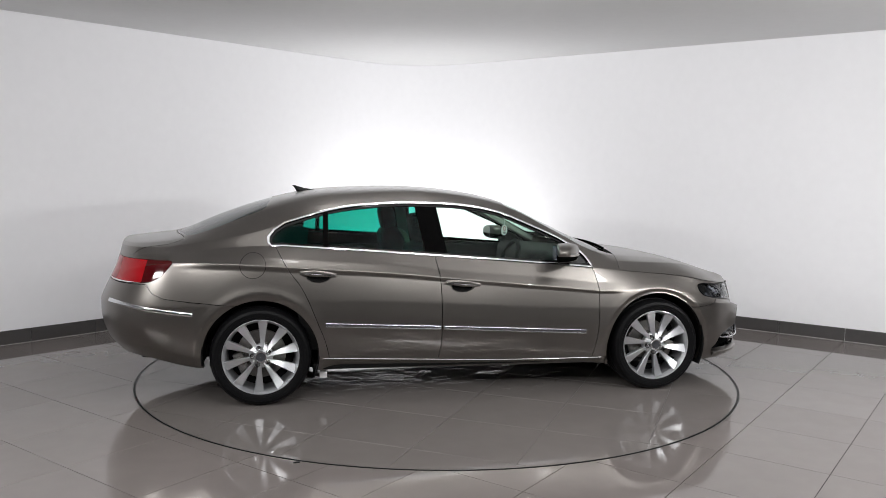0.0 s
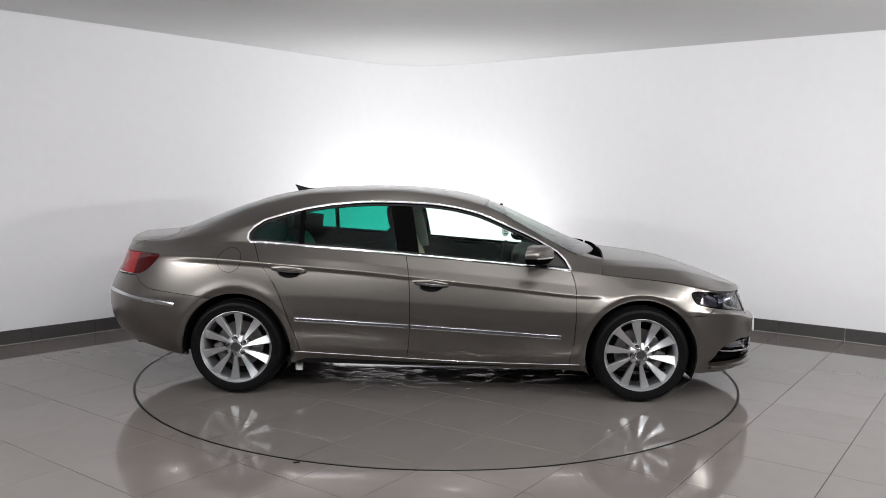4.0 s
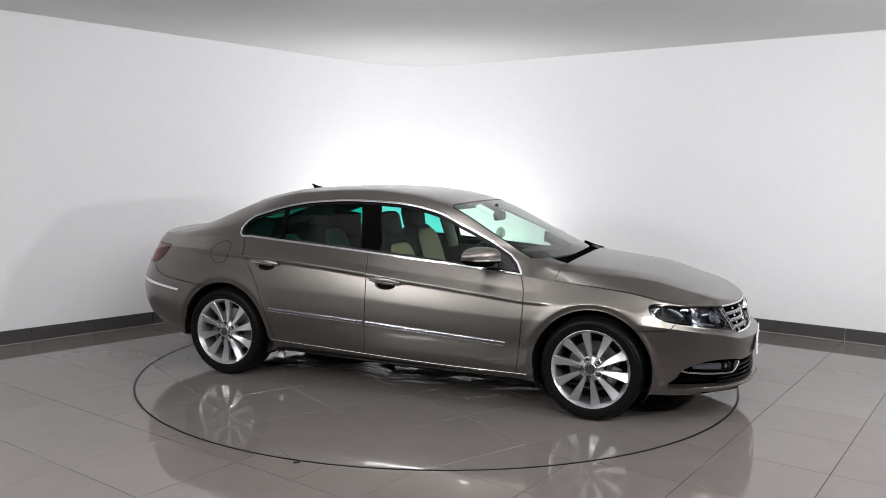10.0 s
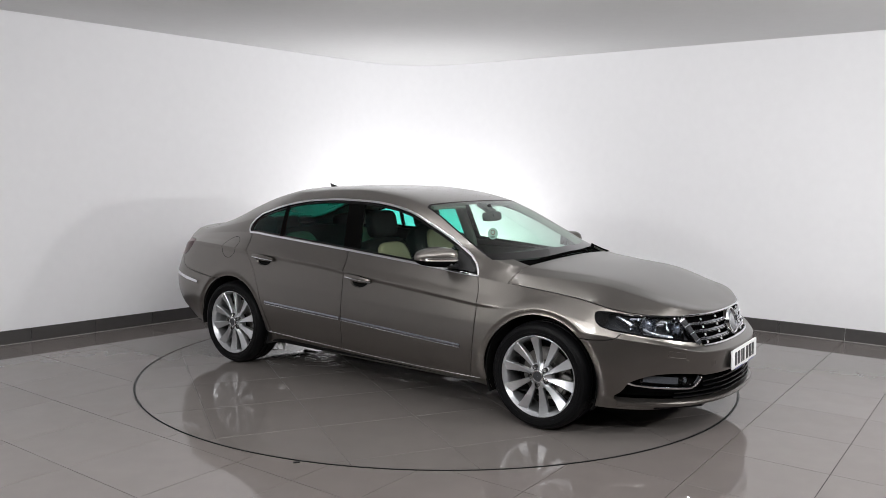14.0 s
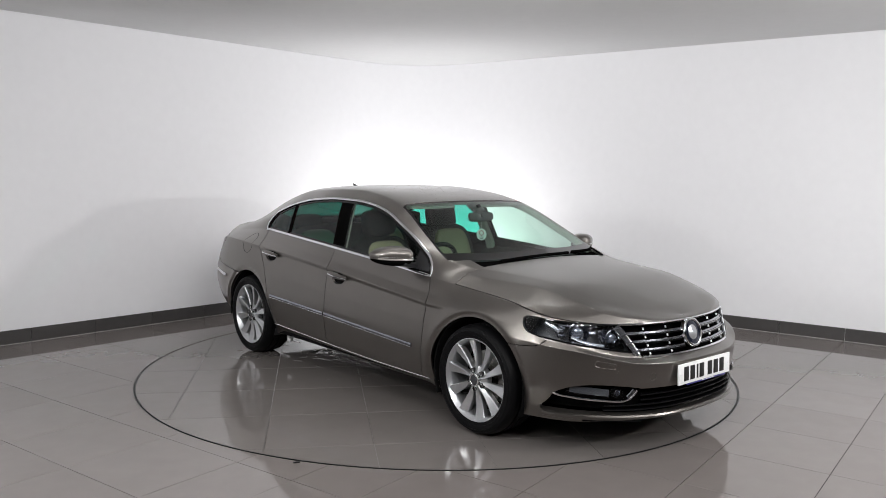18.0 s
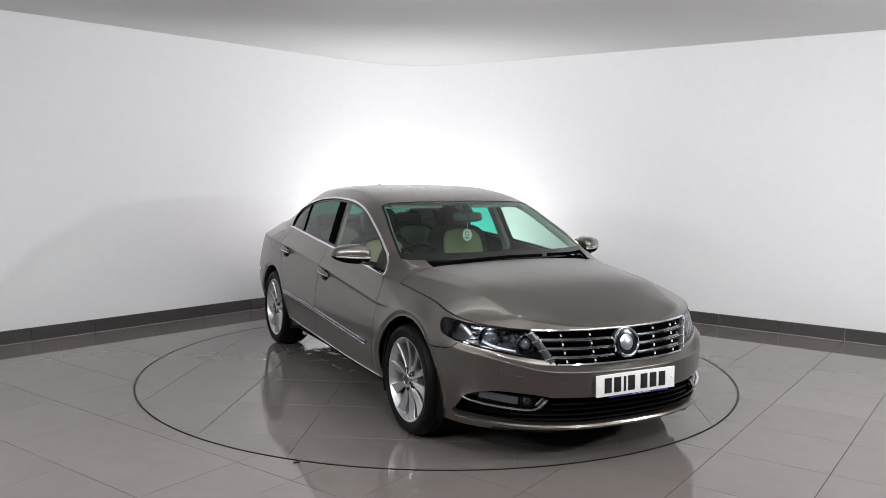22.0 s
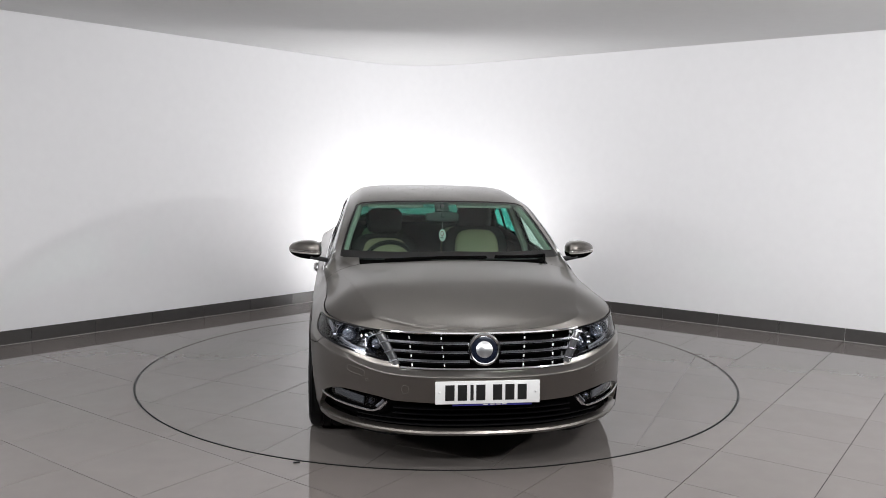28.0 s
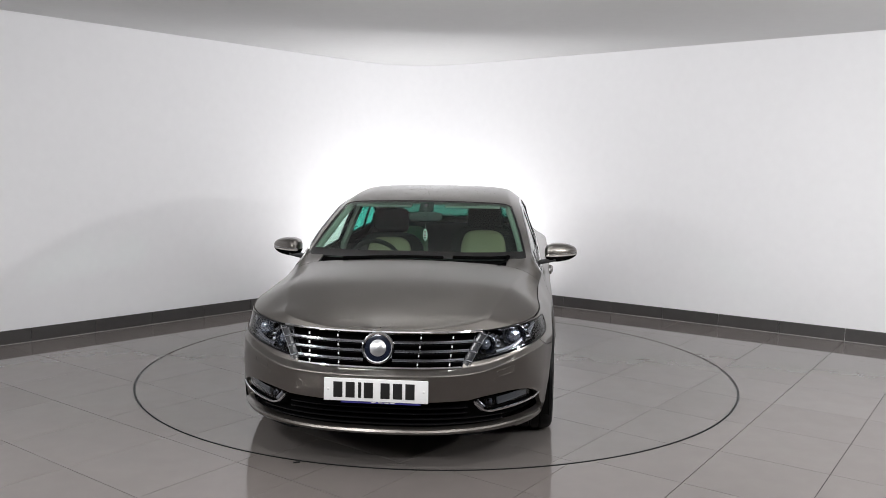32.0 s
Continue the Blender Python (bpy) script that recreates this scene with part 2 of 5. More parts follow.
def wall_line():
    """The back walls' line on the floor, with the rounded corner between them."""
    r, pts = 0.9, [CORNER - LD * 9.0]
    a, b = CORNER - LD * r, CORNER + RD * r
    for i in range(17):
        t = i / 16
        pts.append(a * (1 - t) ** 2 + CORNER * 2 * t * (1 - t) + b * t * t)
    return pts + [CORNER + RD * 9.2]


LINE = wall_line()


def offset_line(pts, d):
    out = []
    for i, p in enumerate(pts):
        t = (pts[min(i + 1, len(pts) - 1)] - pts[max(i - 1, 0)]).normalized()
        out.append(p + Vector((-t.y, t.x)) * d)
    return out


def wall(name, pts, z0, z1, thick, material, label):
    out = offset_line(pts, thick)
    n = len(pts)
    V = [(p.x, p.y, z) for z in (z0, z1) for p in pts] + [(p.x, p.y, z) for z in (z0, z1) for p in out]
    F = []
    for i in range(n - 1):
        F += [(i, i + 1, n + i + 1, n + i), (2 * n + i + 1, 2 * n + i, 3 * n + i, 3 * n + i + 1),
              (n + i, n + i + 1, 3 * n + i + 1, 3 * n + i), (i + 1, i, 2 * n + i, 2 * n + i + 1)]
    F += [(0, n, 3 * n, 2 * n), (2 * n - 1, n - 1, 3 * n - 1, 4 * n - 1)]
    return tagged(mesh_ob(name, V, F, material), label, "wall", kind="structure")


wall("wall_back", LINE, 0.0, CEILING, 0.2, WALLP, "plain white painted studio wall with a rounded corner")
SIDE_A, SIDE_B = LINE[0], LINE[-1]
FRONT_A, FRONT_B = Vector((-6.6, -9.0)), Vector((7.4, -9.0))
wall("wall_left", [FRONT_A, SIDE_A], 0.0, CEILING, 0.2, WALLP, "plain white painted studio wall")
# near-black walls, never in view, stand in for the unlit rest of the room
wall("wall_right", [SIDE_B, FRONT_B], 0.0, CEILING, 0.2, DUSK, "unseen dark wall added for dark reflections")
wall("wall_front", [FRONT_B, FRONT_A], 0.0, CEILING, 0.2, DUSK, "unseen dark wall added behind the camera for dark reflections")

b = bmesh.new()
for z in (CEILING, CEILING + 0.15):
    vs = [b.verts.new((x, y, z)) for x, y in ((-9, -9.5), (9, -9.5), (9, 6), (-9, 6))]
    b.faces.new(vs if z > CEILING else vs[::-1])
ceiling = tagged(part("ceiling", b, CEIL, smooth=False), "plain flat white painted ceiling", "ceiling", kind="structure")

# thin white shadow-gap bead where the walls meet the ceiling
bead = offset_line(LINE, -0.006)
wall("trim", bead, CEILING - 0.012, CEILING - 0.002, 0.006, WALLP, "thin white bead along the top of the wall")

# skirting of cut floor tiles
TILE_A, TILE_B = Vector((0.596, 0.803)), Vector((0.8026, -0.5965))
SK_H, SK_T, PITCH = 0.12, 0.012, 0.58
skirting = tagged(new("baseboard"), "dark grey porcelain skirting tiles along the foot of the wall", "skirting", kind="structure")


def skirt_tile(p, q):
    d = (q - p).normalized()
    n = Vector((d.y, -d.x))
    a, c = p + d * 0.0020 + n * 0.001, q - d * 0.0020 + n * 0.001
    mid, half = (a + c) / 2, (c - a).length / 2
    bm = box(half * 2, SK_T, SK_H, (0, 0, 0), bevel=0.0015, seg=1)
    bm.transform(Matrix.Translation((mid.x + n.x * SK_T / 2, mid.y + n.y * SK_T / 2, SK_H / 2 + 0.001)) @ Matrix.Rotation(math.atan2(d.y, d.x), 4, "Z"))
    return part("tile", bm, SKIRT, skirting, smooth=False)


ls = CORNER + LD * (Vector((-3.52, 0.73)) - CORNER).dot(LD)
k = -2
while k < 9:
    p, q = ls + LD * 0.562 * k, ls + LD * 0.562 * (k + 1)
    if (CORNER - q).dot(LD) > 0.5 and k > -8:
        skirt_tile(p, q)
    k += 1
rs_ = CORNER + RD * (Vector((1.94, 2.48)) - CORNER).dot(RD)
for k in range(-2, 6):
    skirt_tile(rs_ + RD * PITCH * k, rs_ + RD * PITCH * (k + 1))
arc = LINE[1:-1]
first = ls + LD * 0.562 * max(k for k in range(-6, 9) if (CORNER - (ls + LD * 0.562 * k)).dot(LD) > 0.5)
chain = [first] + [p for p in arc[4:-4]] + [rs_ + RD * PITCH * -2]
for p, q in zip(chain[:-1], chain[1:]):
    skirt_tile(p, q)

wall("trim", offset_line(LINE, -(SK_T + 0.006)), 0.0, 0.004, 0.005, PALEG, "thin pale grout line at the foot of the skirting")

# floor of porcelain tiles with the round cut for the turntable
R_DISC, R_HOLE = 2.218, 2.232
floor_ob = mesh_ob("floor", [(-9, -9.5, -0.012), (9, -9.5, -0.012), (9, 6, -0.012), (-9, 6, -0.012)], [(0, 1, 2, 3)], GROUT, smooth=False)
tagged(floor_ob, "grey polished porcelain tiled showroom floor", "floor", kind="structure")


def tile_box(h=PITCH, gap=0.003):
    s, bev = h / 2 - gap / 2, 0.0012
    V = [(sx * (s - i), sy * (s - i), z) for i, z in ((0, -0.010), (0, -bev), (bev, 0.0)) for sx, sy in ((-1, -1), (1, -1), (1, 1), (-1, 1))]
    F = [(8, 9, 10, 11)]
    for r in (0, 4):
        for i in range(4):
            j = (i + 1) % 4
            F.append((r + i, r + j, r + 4 + j, r + 4 + i))
    return V, F


def tile_patch(cx, cy, ax, h, gap, keep, w=None):
    """A tile cut along a circle: top and rim."""
    n = 26
    g, gx = (np.linspace(-k / 2 + gap / 2, k / 2 - gap / 2, n) for k in (h, w or h))
    X, Y = np.meshgrid(gx, g, indexing="ij")
    V = np.stack([cx + X.ravel() * ax[0] - Y.ravel() * ax[1], cy + X.ravel() * ax[1] + Y.ravel() * ax[0], np.zeros(n * n)], 1)
    F = [(i * n + j, (i + 1) * n + j, (i + 1) * n + j + 1, i * n + j + 1) for i in range(n - 1) for j in range(n - 1)]
    M = clip((V, np.tile((0, 0, 1.0), (n * n, 1)), np.zeros((n * n, 1)), F), keep(V))
    return M


def rim_of(M, depth):
    """Vertical sides below the open edges of a flat patch."""
    V, N, A, F = M
    edges = {}
    for f in F:
        for i, a in enumerate(f):
            c = f[(i + 1) % len(f)]
            edges[(a, c)] = edges.get((a, c), 0) + 1
    V2, F2 = [tuple(v) for v in V], list(F)
    for a, c in edges:
        if (c, a) not in edges:
            k = len(V2)
            V2 += [tuple(V[a]), tuple(V[c]), (V[c][0], V[c][1], V[c][2] - depth), (V[a][0], V[a][1], V[a][2] - depth)]
            F2.append((k + 1, k, k + 3, k + 2))
    return V2, F2


def room_tiles():
    V, F = tile_box()
    me = bpy.data.meshes.new("tile")
    me.from_pydata(V, [], F)
    me.materials.append(TILE)
    ax = (TILE_B.x, TILE_B.y)
    rot = math.atan2(ax[1], ax[0])
    # joints across TILE_B: full tiles on either side of a row of cut ones in the middle; joints across TILE_A at k * PITCH
    joints = [-0.17 - 0.59 * k for k in range(11, -1, -1)] + [0.45, 0.857] + [1.264 + 0.567 * k for k in range(11)]
    for b0, b1 in zip(joints[:-1], joints[1:]):
        for j in range(-14, 7):
            cb, ca, wide = (b0 + b1) / 2, (j + 0.5) * PITCH, b1 - b0
            x, y = TILE_B.x * cb + TILE_A.x * ca, TILE_B.y * cb + TILE_A.y * ca
            if abs(x) > 6 or y < -7.2 or (Vector((x, y)) - CORNER).dot(Vector((-LD.y, LD.x))) > 0.5 or (Vector((x, y)) - CORNER).dot(Vector((-RD.y, RD.x))) > 0.35:
                continue
            r = math.hypot(x - TX, y)
            if r > R_HOLE + 0.43:
                o = new("tile", me)
                o.parent = floor_ob
                o.matrix_basis = Matrix.Translation((x, y, 0)) @ Matrix.Rotation(rot, 4, "Z") @ Matrix.Diagonal((wide / PITCH, 1, 1, 1))
            elif r > R_HOLE - 0.43:
                M = tile_patch(x, y, ax, PITCH, 0.003, lambda P: np.hypot(P[:, 0] - TX, P[:, 1]) - R_HOLE, wide)
                if M[3]:
                    V2, F2 = rim_of(M, 0.01)
                    mesh_ob("tile", V2, F2, TILE, floor_ob, smooth=False)


# turntable: steel-edged round disc, tiled like the floor
turntable = tagged(new("turntable"), "round car turntable tiled in grey porcelain flush with the floor", "turntable")
mesh_ob("base_plate", *rim_of((np.array([(R_DISC * math.cos(a), R_DISC * math.sin(a), -0.003) for a in np.linspace(0, 2 * math.pi, 128, False)]), None, None, [tuple(range(128))]), 0.003), JOINT, turntable, smooth=False)
part("edge_ring", lathe([(R_DISC - 0.004, -0.008), (R_DISC - 0.004, 0.0008), (R_DISC + 0.0015, 0.0008), (R_DISC + 0.0015, -0.008)], 192, "Z"), RUBBER, turntable, "dark metal edge of the turntable")
ring_bm = lathe([(R_DISC + 0.003, -0.011), (R_DISC + 0.003, -0.004), (R_HOLE + 0.001, -0.004), (R_HOLE + 0.001, -0.011)], 192, "Z")
ring_bm.transform(Matrix.Translation((TX, 0, 0)))
tagged(part("turntable_gap", ring_bm, RUBBER), "dark gap ring round the turntable", "gap ring", kind="structure")


def table_tiles():
    T = 0.603
    V, F = tile_box(T)
    me = bpy.data.meshes.new("tile")
    me.from_pydata(V, [], F)
    me.materials.append(TILE2)
    n1, n2 = Vector((0.53, 0.848)), Vector((0.848, -0.53))
    rot = math.atan2(n1.y, n1.x)
    for i in range(-5, 5):
        for j in range(-5, 5):
            a, c = -0.02 + (i + 0.5) * T, -0.04 + (j + 0.5) * T
            x, y = n1.x * a + n2.x * c, n1.y * a + n2.y * c
            r = math.hypot(x, y)
            if r < R_DISC - 0.44:
                o = new("tile", me)
                o.parent = turntable
                o.matrix_basis = Matrix.Translation((x, y, 0)) @ Matrix.Rotation(rot, 4, "Z")
            elif r < R_DISC + 0.42:
                M = tile_patch(x, y, (n1.x, n1.y), T, 0.0026, lambda P: R_DISC - 0.004 - np.hypot(P[:, 0], P[:, 1]))
                if M[3]:
                    V2, F2 = rim_of(M, 0.006)
                    mesh_ob("tile", V2, F2, TILE2, turntable, smooth=False)


# small dark rubber stop in the floor beside the turntable
p = Vector((-0.71, -2.135))
tagged(part("floor_stop", box(0.035, 0.012, 0.006, (p.x, p.y, 0.004), (0, 0, 20), 0.002), RUBBER), "small dark metal marker lying on the floor tiles", "floor marker")

# ---------------------------------------------------------------- car body surface
# Half the body skin is lofted over nine feature lines: bottom edge, sill, door, bumper crease, waist crease,
# belt line, window top / bonnet crease, roof edge, centre line. x forward, y to the car's left, z up.
OUTLINE = [(2.295, 0), (2.28, .25), (2.225, .45), (2.145, .60), (2.02, .735), (1.85, .835), (1.6, .893), (1.2, .912), (.6, .915), (0, .915),
           (-.8, .915), (-1.4, .912), (-1.8, .883), (-2.08, .822), (-2.235, .728), (-2.355, .56), (-2.43, .3), (-2.455, 0)]
NU = 340


def soft(a, odd, n=3, w=5):
    """Smooths a curve along the body; its ends mirror at the middle plane."""
    k = np.hanning(2 * w + 3)[1:-1]
    k /= k.sum()
    for _ in range(n):
        lo, hi = a[1:w + 1][::-1], a[-w - 1:-1][::-1]
        if odd:
            lo, hi = -lo, -hi
        a = np.convolve(np.concatenate([lo, a, hi]), k, "valid")
    return a


def base_outline():
    P = np.array(OUTLINE)
    s = np.concatenate([[0], np.cumsum(np.hypot(*np.diff(P, axis=0).T))])
    t = np.linspace(0, s[-1], 4000)
    x, y = knots(t, list(zip(s, P[:, 0]))), knots(t, list(zip(s, P[:, 1])))
    a = np.concatenate([[0], np.cumsum(np.hypot(np.diff(x), np.diff(y)))])
    q = np.linspace(0, a[-1], NU)
    return soft(np.interp(q, a, x), False, 3, 6), soft(np.interp(q, a, y), True, 3, 6)


XB, YB = base_outline()
ZL = [
    [(2.3, .208), (2.0, .192), (1.7, .195), (.9, .19), (-.85, .205), (-1.0, .21), (-1.7, .24), (-1.85, .262), (-2.13, .308), (-2.5, .32)],
    [(2.3, .236), (2.0, .25), (1.7, .27), (1.0, .245), (-.97, .30), (-1.7, .32), (-2.1, .39), (-2.5, .39)],
    [(2.3, .385), (1.7, .42), (.8, .42), (-.9, .47), (-1.7, .48), (-2.1, .52), (-2.5, .52)],
    [(2.3, .508), (2.2, .52), (2.13, .548), (2.02, .578), (1.85, .60), (1.6, .62), (1.0, .60), (-1.0, .68), (-1.7, .66), (-2.1, .655), (-2.5, .645)],
    [(2.3, .533), (2.2, .543), (2.13, .565), (2.02, .60), (1.85, .632), (1.6, .69), (1.35, .722), (1.03, .705), (.6, .741), (.05, .793),
     (-.5, .848), (-1.07, .887), (-1.6, .92), (-1.85, .925), (-2.1, .90), (-2.3, .86), (-2.5, .84)],
    [(2.3, .705), (2.15, .716), (1.9, .742), (1.8, .757), (1.7, .774), (1.6, .792), (1.4, .815), (1.19, .834), (.9, .866), (.4, .908), (-.3, .96),
     (-1.1, 1.012), (-1.3, 1.024), (-1.7, 1.0), (-2.0, .975), (-2.2, .963), (-2.5, .955)],
    [(2.3, .713), (2.15, .756), (1.9, .812), (1.6, .870), (1.19, .895), (1.0, .91), (.95, .925), (.85, .968), (.65, 1.08), (.45, 1.168), (.25, 1.247),
     (.05, 1.288), (-.1, 1.303), (-.4, 1.31), (-.7, 1.293), (-.9, 1.262), (-1.1, 1.208), (-1.3, 1.135), (-1.7, 1.05), (-2.0, 1.012), (-2.3, 1.006), (-2.5, 1.004)],
    [(2.3, .719), (2.15, .767), (1.9, .828), (1.6, .888), (1.19, .925), (1.05, .94), (.95, .965), (.7, 1.09), (.3, 1.285), (0, 1.35), (-.34, 1.375),
     (-.93, 1.342), (-1.13, 1.302), (-1.33, 1.244), (-1.8, 1.078), (-2.0, 1.040), (-2.3, 1.024), (-2.5, 1.02)],
    [(2.3, .722), (2.15, .778), (1.9, .84), (1.6, .900), (1.38, .935), (1.19, .962), (1.0, 1.022), (.7, 1.160), (.3, 1.325), (.06, 1.372), (-.15, 1.393),
     (-.5, 1.402), (-.8, 1.392), (-1.02, 1.371), (-1.23, 1.331), (-1.45, 1.273), (-1.67, 1.194), (-1.88, 1.108), (-2.0, 1.073), (-2.1, 1.058), (-2.3, 1.040), (-2.5, 1.034)],
]
YL = [  # y as a share of the outline's
    [(2.3, .94), (1.7, .95), (1.05, .94), (.85, .885), (-.85, .885), (-1.0, .92), (-1.7, .90), (-2.5, .87)],
    [(2.3, .97), (1.7, .98), (.9, .953), (-.9, .953), (-1.7, .96), (-2.5, .95)],
    [(2.3, 1), (-2.5, 1)],
    [(2.3, 1), (1.6, .992), (0, .99), (-2.5, 1)],
    [(2.3, .985), (2.0, .985), (1.6, .970), (1.0, .966), (0, .957), (-1.3, .955), (-1.85, .94), (-2.3, .935), (-2.5, .93)],
    [(2.3, .93), (2.15, .945), (1.9, .95), (1.7, .925), (1.5, .885), (1.19, .878), (.9, .902), (.5, .89), (0, .874), (-.5, .858), (-1.0, .832), (-1.3, .815),
     (-1.7, .805), (-2.0, .825), (-2.3, .87), (-2.5, .87)],
    [(2.3, .90), (2.15, .87), (1.95, .715), (1.75, .700), (1.6, .712), (1.37, .742), (1.19, .775), (.95, .825), (.85, .825), (.65, .797), (.45, .765), (.25, .738), (.05, .718), (-.1, .71),
     (-.4, .705), (-.7, .715), (-.9, .727), (-1.1, .75), (-1.3, .757), (-1.7, .738), (-2.0, .745), (-2.3, .79), (-2.5, .79)],
    [(2.3, .6), (2.15, .57), (1.9, .54), (1.6, .57), (1.19, .66), (.95, .785), (.7, .745), (.3, .655), (0, .623), (-.34, .612), (-.93, .608), (-1.33, .602),
     (-1.8, .605), (-2.0, .63), (-2.3, .68), (-2.5, .68)],
    [(2.3, 0), (-2.5, 0)],
]
FS = [-.055, -.002, -.012, 0, -.055, -.105, -.115, -.13, -.15]
RS = [.11, .05, .005, 0, .092, .128, .135, .14, .155]
SHARP = [0, np.where(XB > 1.6, .7, .3)[:, None], 0, np.where(XB > 1.7, .92, .55)[:, None], (.85 - .5 * ease(.85, 1.1, XB) * ease(1.95, 1.75, XB))[:, None], .75, np.where(XB > 1.0, .5, np.where(XB < -2.05, .85, .5))[:, None], .15, 0]
ROWS = [8, 14, 14, 12, 16, 24, 10, 24]


def loft():
    """The skin's grids of x, y, z and level over the outline (first index) and the feature lines (second)."""
    C = []
    for z, y, fs, rs in zip(ZL, YL, FS, RS):
        x = XB + fs * ease(1.55, 2.3, XB) + rs * ease(-1.75, -2.5, XB)
        C.append(np.stack([x, YB * soft(knots(XB, y), False, 2, 4), soft(knots(XB, z), False, 2, 4)], 1))
    C = np.array(C)
    grid, lev = [], []
    for i in range(8):
        p0, p1 = C[i], C[i + 1]
        d = np.linalg.norm(p1 - p0, axis=1)[:, None] + 1e-6
        chord = (p1 - p0)

        def tangent(j):
            if j == 0:
                return C[1] - C[0], np.linalg.norm(C[1] - C[0], axis=1)[:, None]
            if j == 8:
                t = np.stack([0 * XB, -np.abs(C[8][:, 1] - C[7][:, 1]) - 1e-3, 0 * XB], 1)
                return t, np.linalg.norm(t, axis=1)[:, None]
            da, db = C[j] - C[j - 1], C[j + 1] - C[j]
            la, lb = np.linalg.norm(da, axis=1)[:, None] + 1e-6, np.linalg.norm(db, axis=1)[:, None] + 1e-6
            t = (da / la * lb + db / lb * la) / (la + lb)
            return t, np.linalg.norm(t, axis=1)[:, None] * 0 + 1
        def scaled(j):
            t = tangent(j)[0]
            other = C[j] - C[j - 1] if j == i else (C[min(j + 1, 8)] - C[j])
            lim = np.linalg.norm(other, axis=1)[:, None] * 2.0 if 0 < j < 8 else d
            return t / (np.linalg.norm(t, axis=1)[:, None] + 1e-9) * np.minimum(d, lim)
        m0 = scaled(i) * (1 - SHARP[i]) + chord * SHARP[i]
        m1 = scaled(i + 1) * (1 - SHARP[i + 1]) + chord * SHARP[i + 1]
        for r in range(ROWS[i] + (i == 7)):
            t = r / ROWS[i]
            grid.append((2 * t**3 - 3 * t**2 + 1) * p0 + (t**3 - 2 * t**2 + t) * m0 + (-2 * t**3 + 3 * t**2) * p1 + (t**3 - t**2) * m1)
            lev.append(i + t)
    return np.array(grid), np.array(lev)


G, LEV = loft()
WHEELS = (1.3555, -1.3555)
for wx in WHEELS:  # flared wheel arches
    r = np.hypot(G[:, :, 0] - wx, G[:, :, 2] - 0.322)
    flare = 0.0035 * ease(0.47, 0.403, r) - 0.010 * ease(0.402, 0.380, r)
    G[:, :, 1] += flare * (G[:, :, 1] > 0.6) * ease(0.86, 0.76, G[:, :, 2]) * ease(0.18, 0.3, G[:, :, 2])
# pressed ledge along the waist crease
step = np.where(LEV >= 3.999, np.clip(1 - (LEV - 4) / .4, 0, 1), 0)[:, None]
G[:, :, 1] += 0.011 * step * ease(1.12, .95, G[:, :, 0]) * ease(-1.9, -1.6, G[:, :, 0])
# shallow hollow above the sill, as pressed into the doors
hollow = np.exp(-((G[:, :, 2] - 0.36 - 0.02 * (G[:, :, 0] < 0)) / 0.05) ** 2) * ease(-1.0, -.8, G[:, :, 0]) * ease(1.0, .8, G[:, :, 0])
G[:, :, 1] -= 0.0016 * hollow * (G[:, :, 1] > 0.6)


def grid_normals(g):
    du, dv = np.gradient(g, axis=1), np.gradient(g, axis=0)
    du[:, 0], du[:, -1] = (0, 1, 0), (0, -1, 0)
    n = np.cross(du, dv)
    n /= np.linalg.norm(n, axis=2)[:, :, None] + 1e-12
    if n[len(g) // 3, NU // 2, 1] < 0:
        n = -n
    n[:, 0, 1] = n[:, -1, 1] = 0
    n[-1, :, 1] = 0
    return n / (np.linalg.norm(n, axis=2)[:, :, None] + 1e-12)


GN = grid_normals(G)


def whole():
    nv = len(G)
    V, N = G.reshape(-1, 3), GN.reshape(-1, 3)
    A = np.stack([np.repeat(LEV, NU), np.tile(XB, nv)], 1)
    F = [(r * NU + c, r * NU + c + 1, (r + 1) * NU + c + 1, (r + 1) * NU + c) for r in range(nv - 1) for c in range(NU - 1)]
    v, n = V[list(F[nv * 50])], N[F[nv * 50][0]]
    if np.dot(np.cross(v[1] - v[0], v[2] - v[1]), n) < 0:
        F = [f[::-1] for f in F]
    return V.copy(), N.copy(), A, F


def xz(M):
    return M[0][:, [0, 2]]


def yz(M):
    return M[0][:, [1, 2]]


def xy(M):
    return M[0][:, [0, 1]]


def split(M, d, gap=0.0025):
    """Both sides of the line d = 0, with a shut-line gap between them: (within, without)."""
    return clip(M, d - gap), clip(M, -d - gap)


def moved(M, d):
    return M[0] + M[1] * d, M[1], M[2], M[3]


def flanged(M, depth=0.012, seam=True):
    """Adds turned-in edges along the open rim of a panel."""
    V, N, A, F = M
    count = {}
    for f in F:
        for i, a in enumerate(f):
            c = f[(i + 1) % len(f)]
            count[(a, c)] = 1
    V2, N2, F2 = list(V), list(N), list(F)
    for a, c in count:
        if (c, a) in count or (abs(V[a][1]) < 2e-3 and abs(V[c][1]) < 2e-3):
            continue
        e = V[c] - V[a]
        o = np.cross(e, (N[a] + N[c]) / 2)
        o = o / (np.linalg.norm(o) + 1e-12)
        k = len(V2)
        V2 += [V[a], V[c], V[c] - N[c] * depth, V[a] - N[a] * depth]
        N2 += [o] * 4
        F2.append((k + 1, k, k + 3, k + 2))
    return np.array(V2), np.array(N2), None, F2


FLIP = np.array([1, -1, 1])


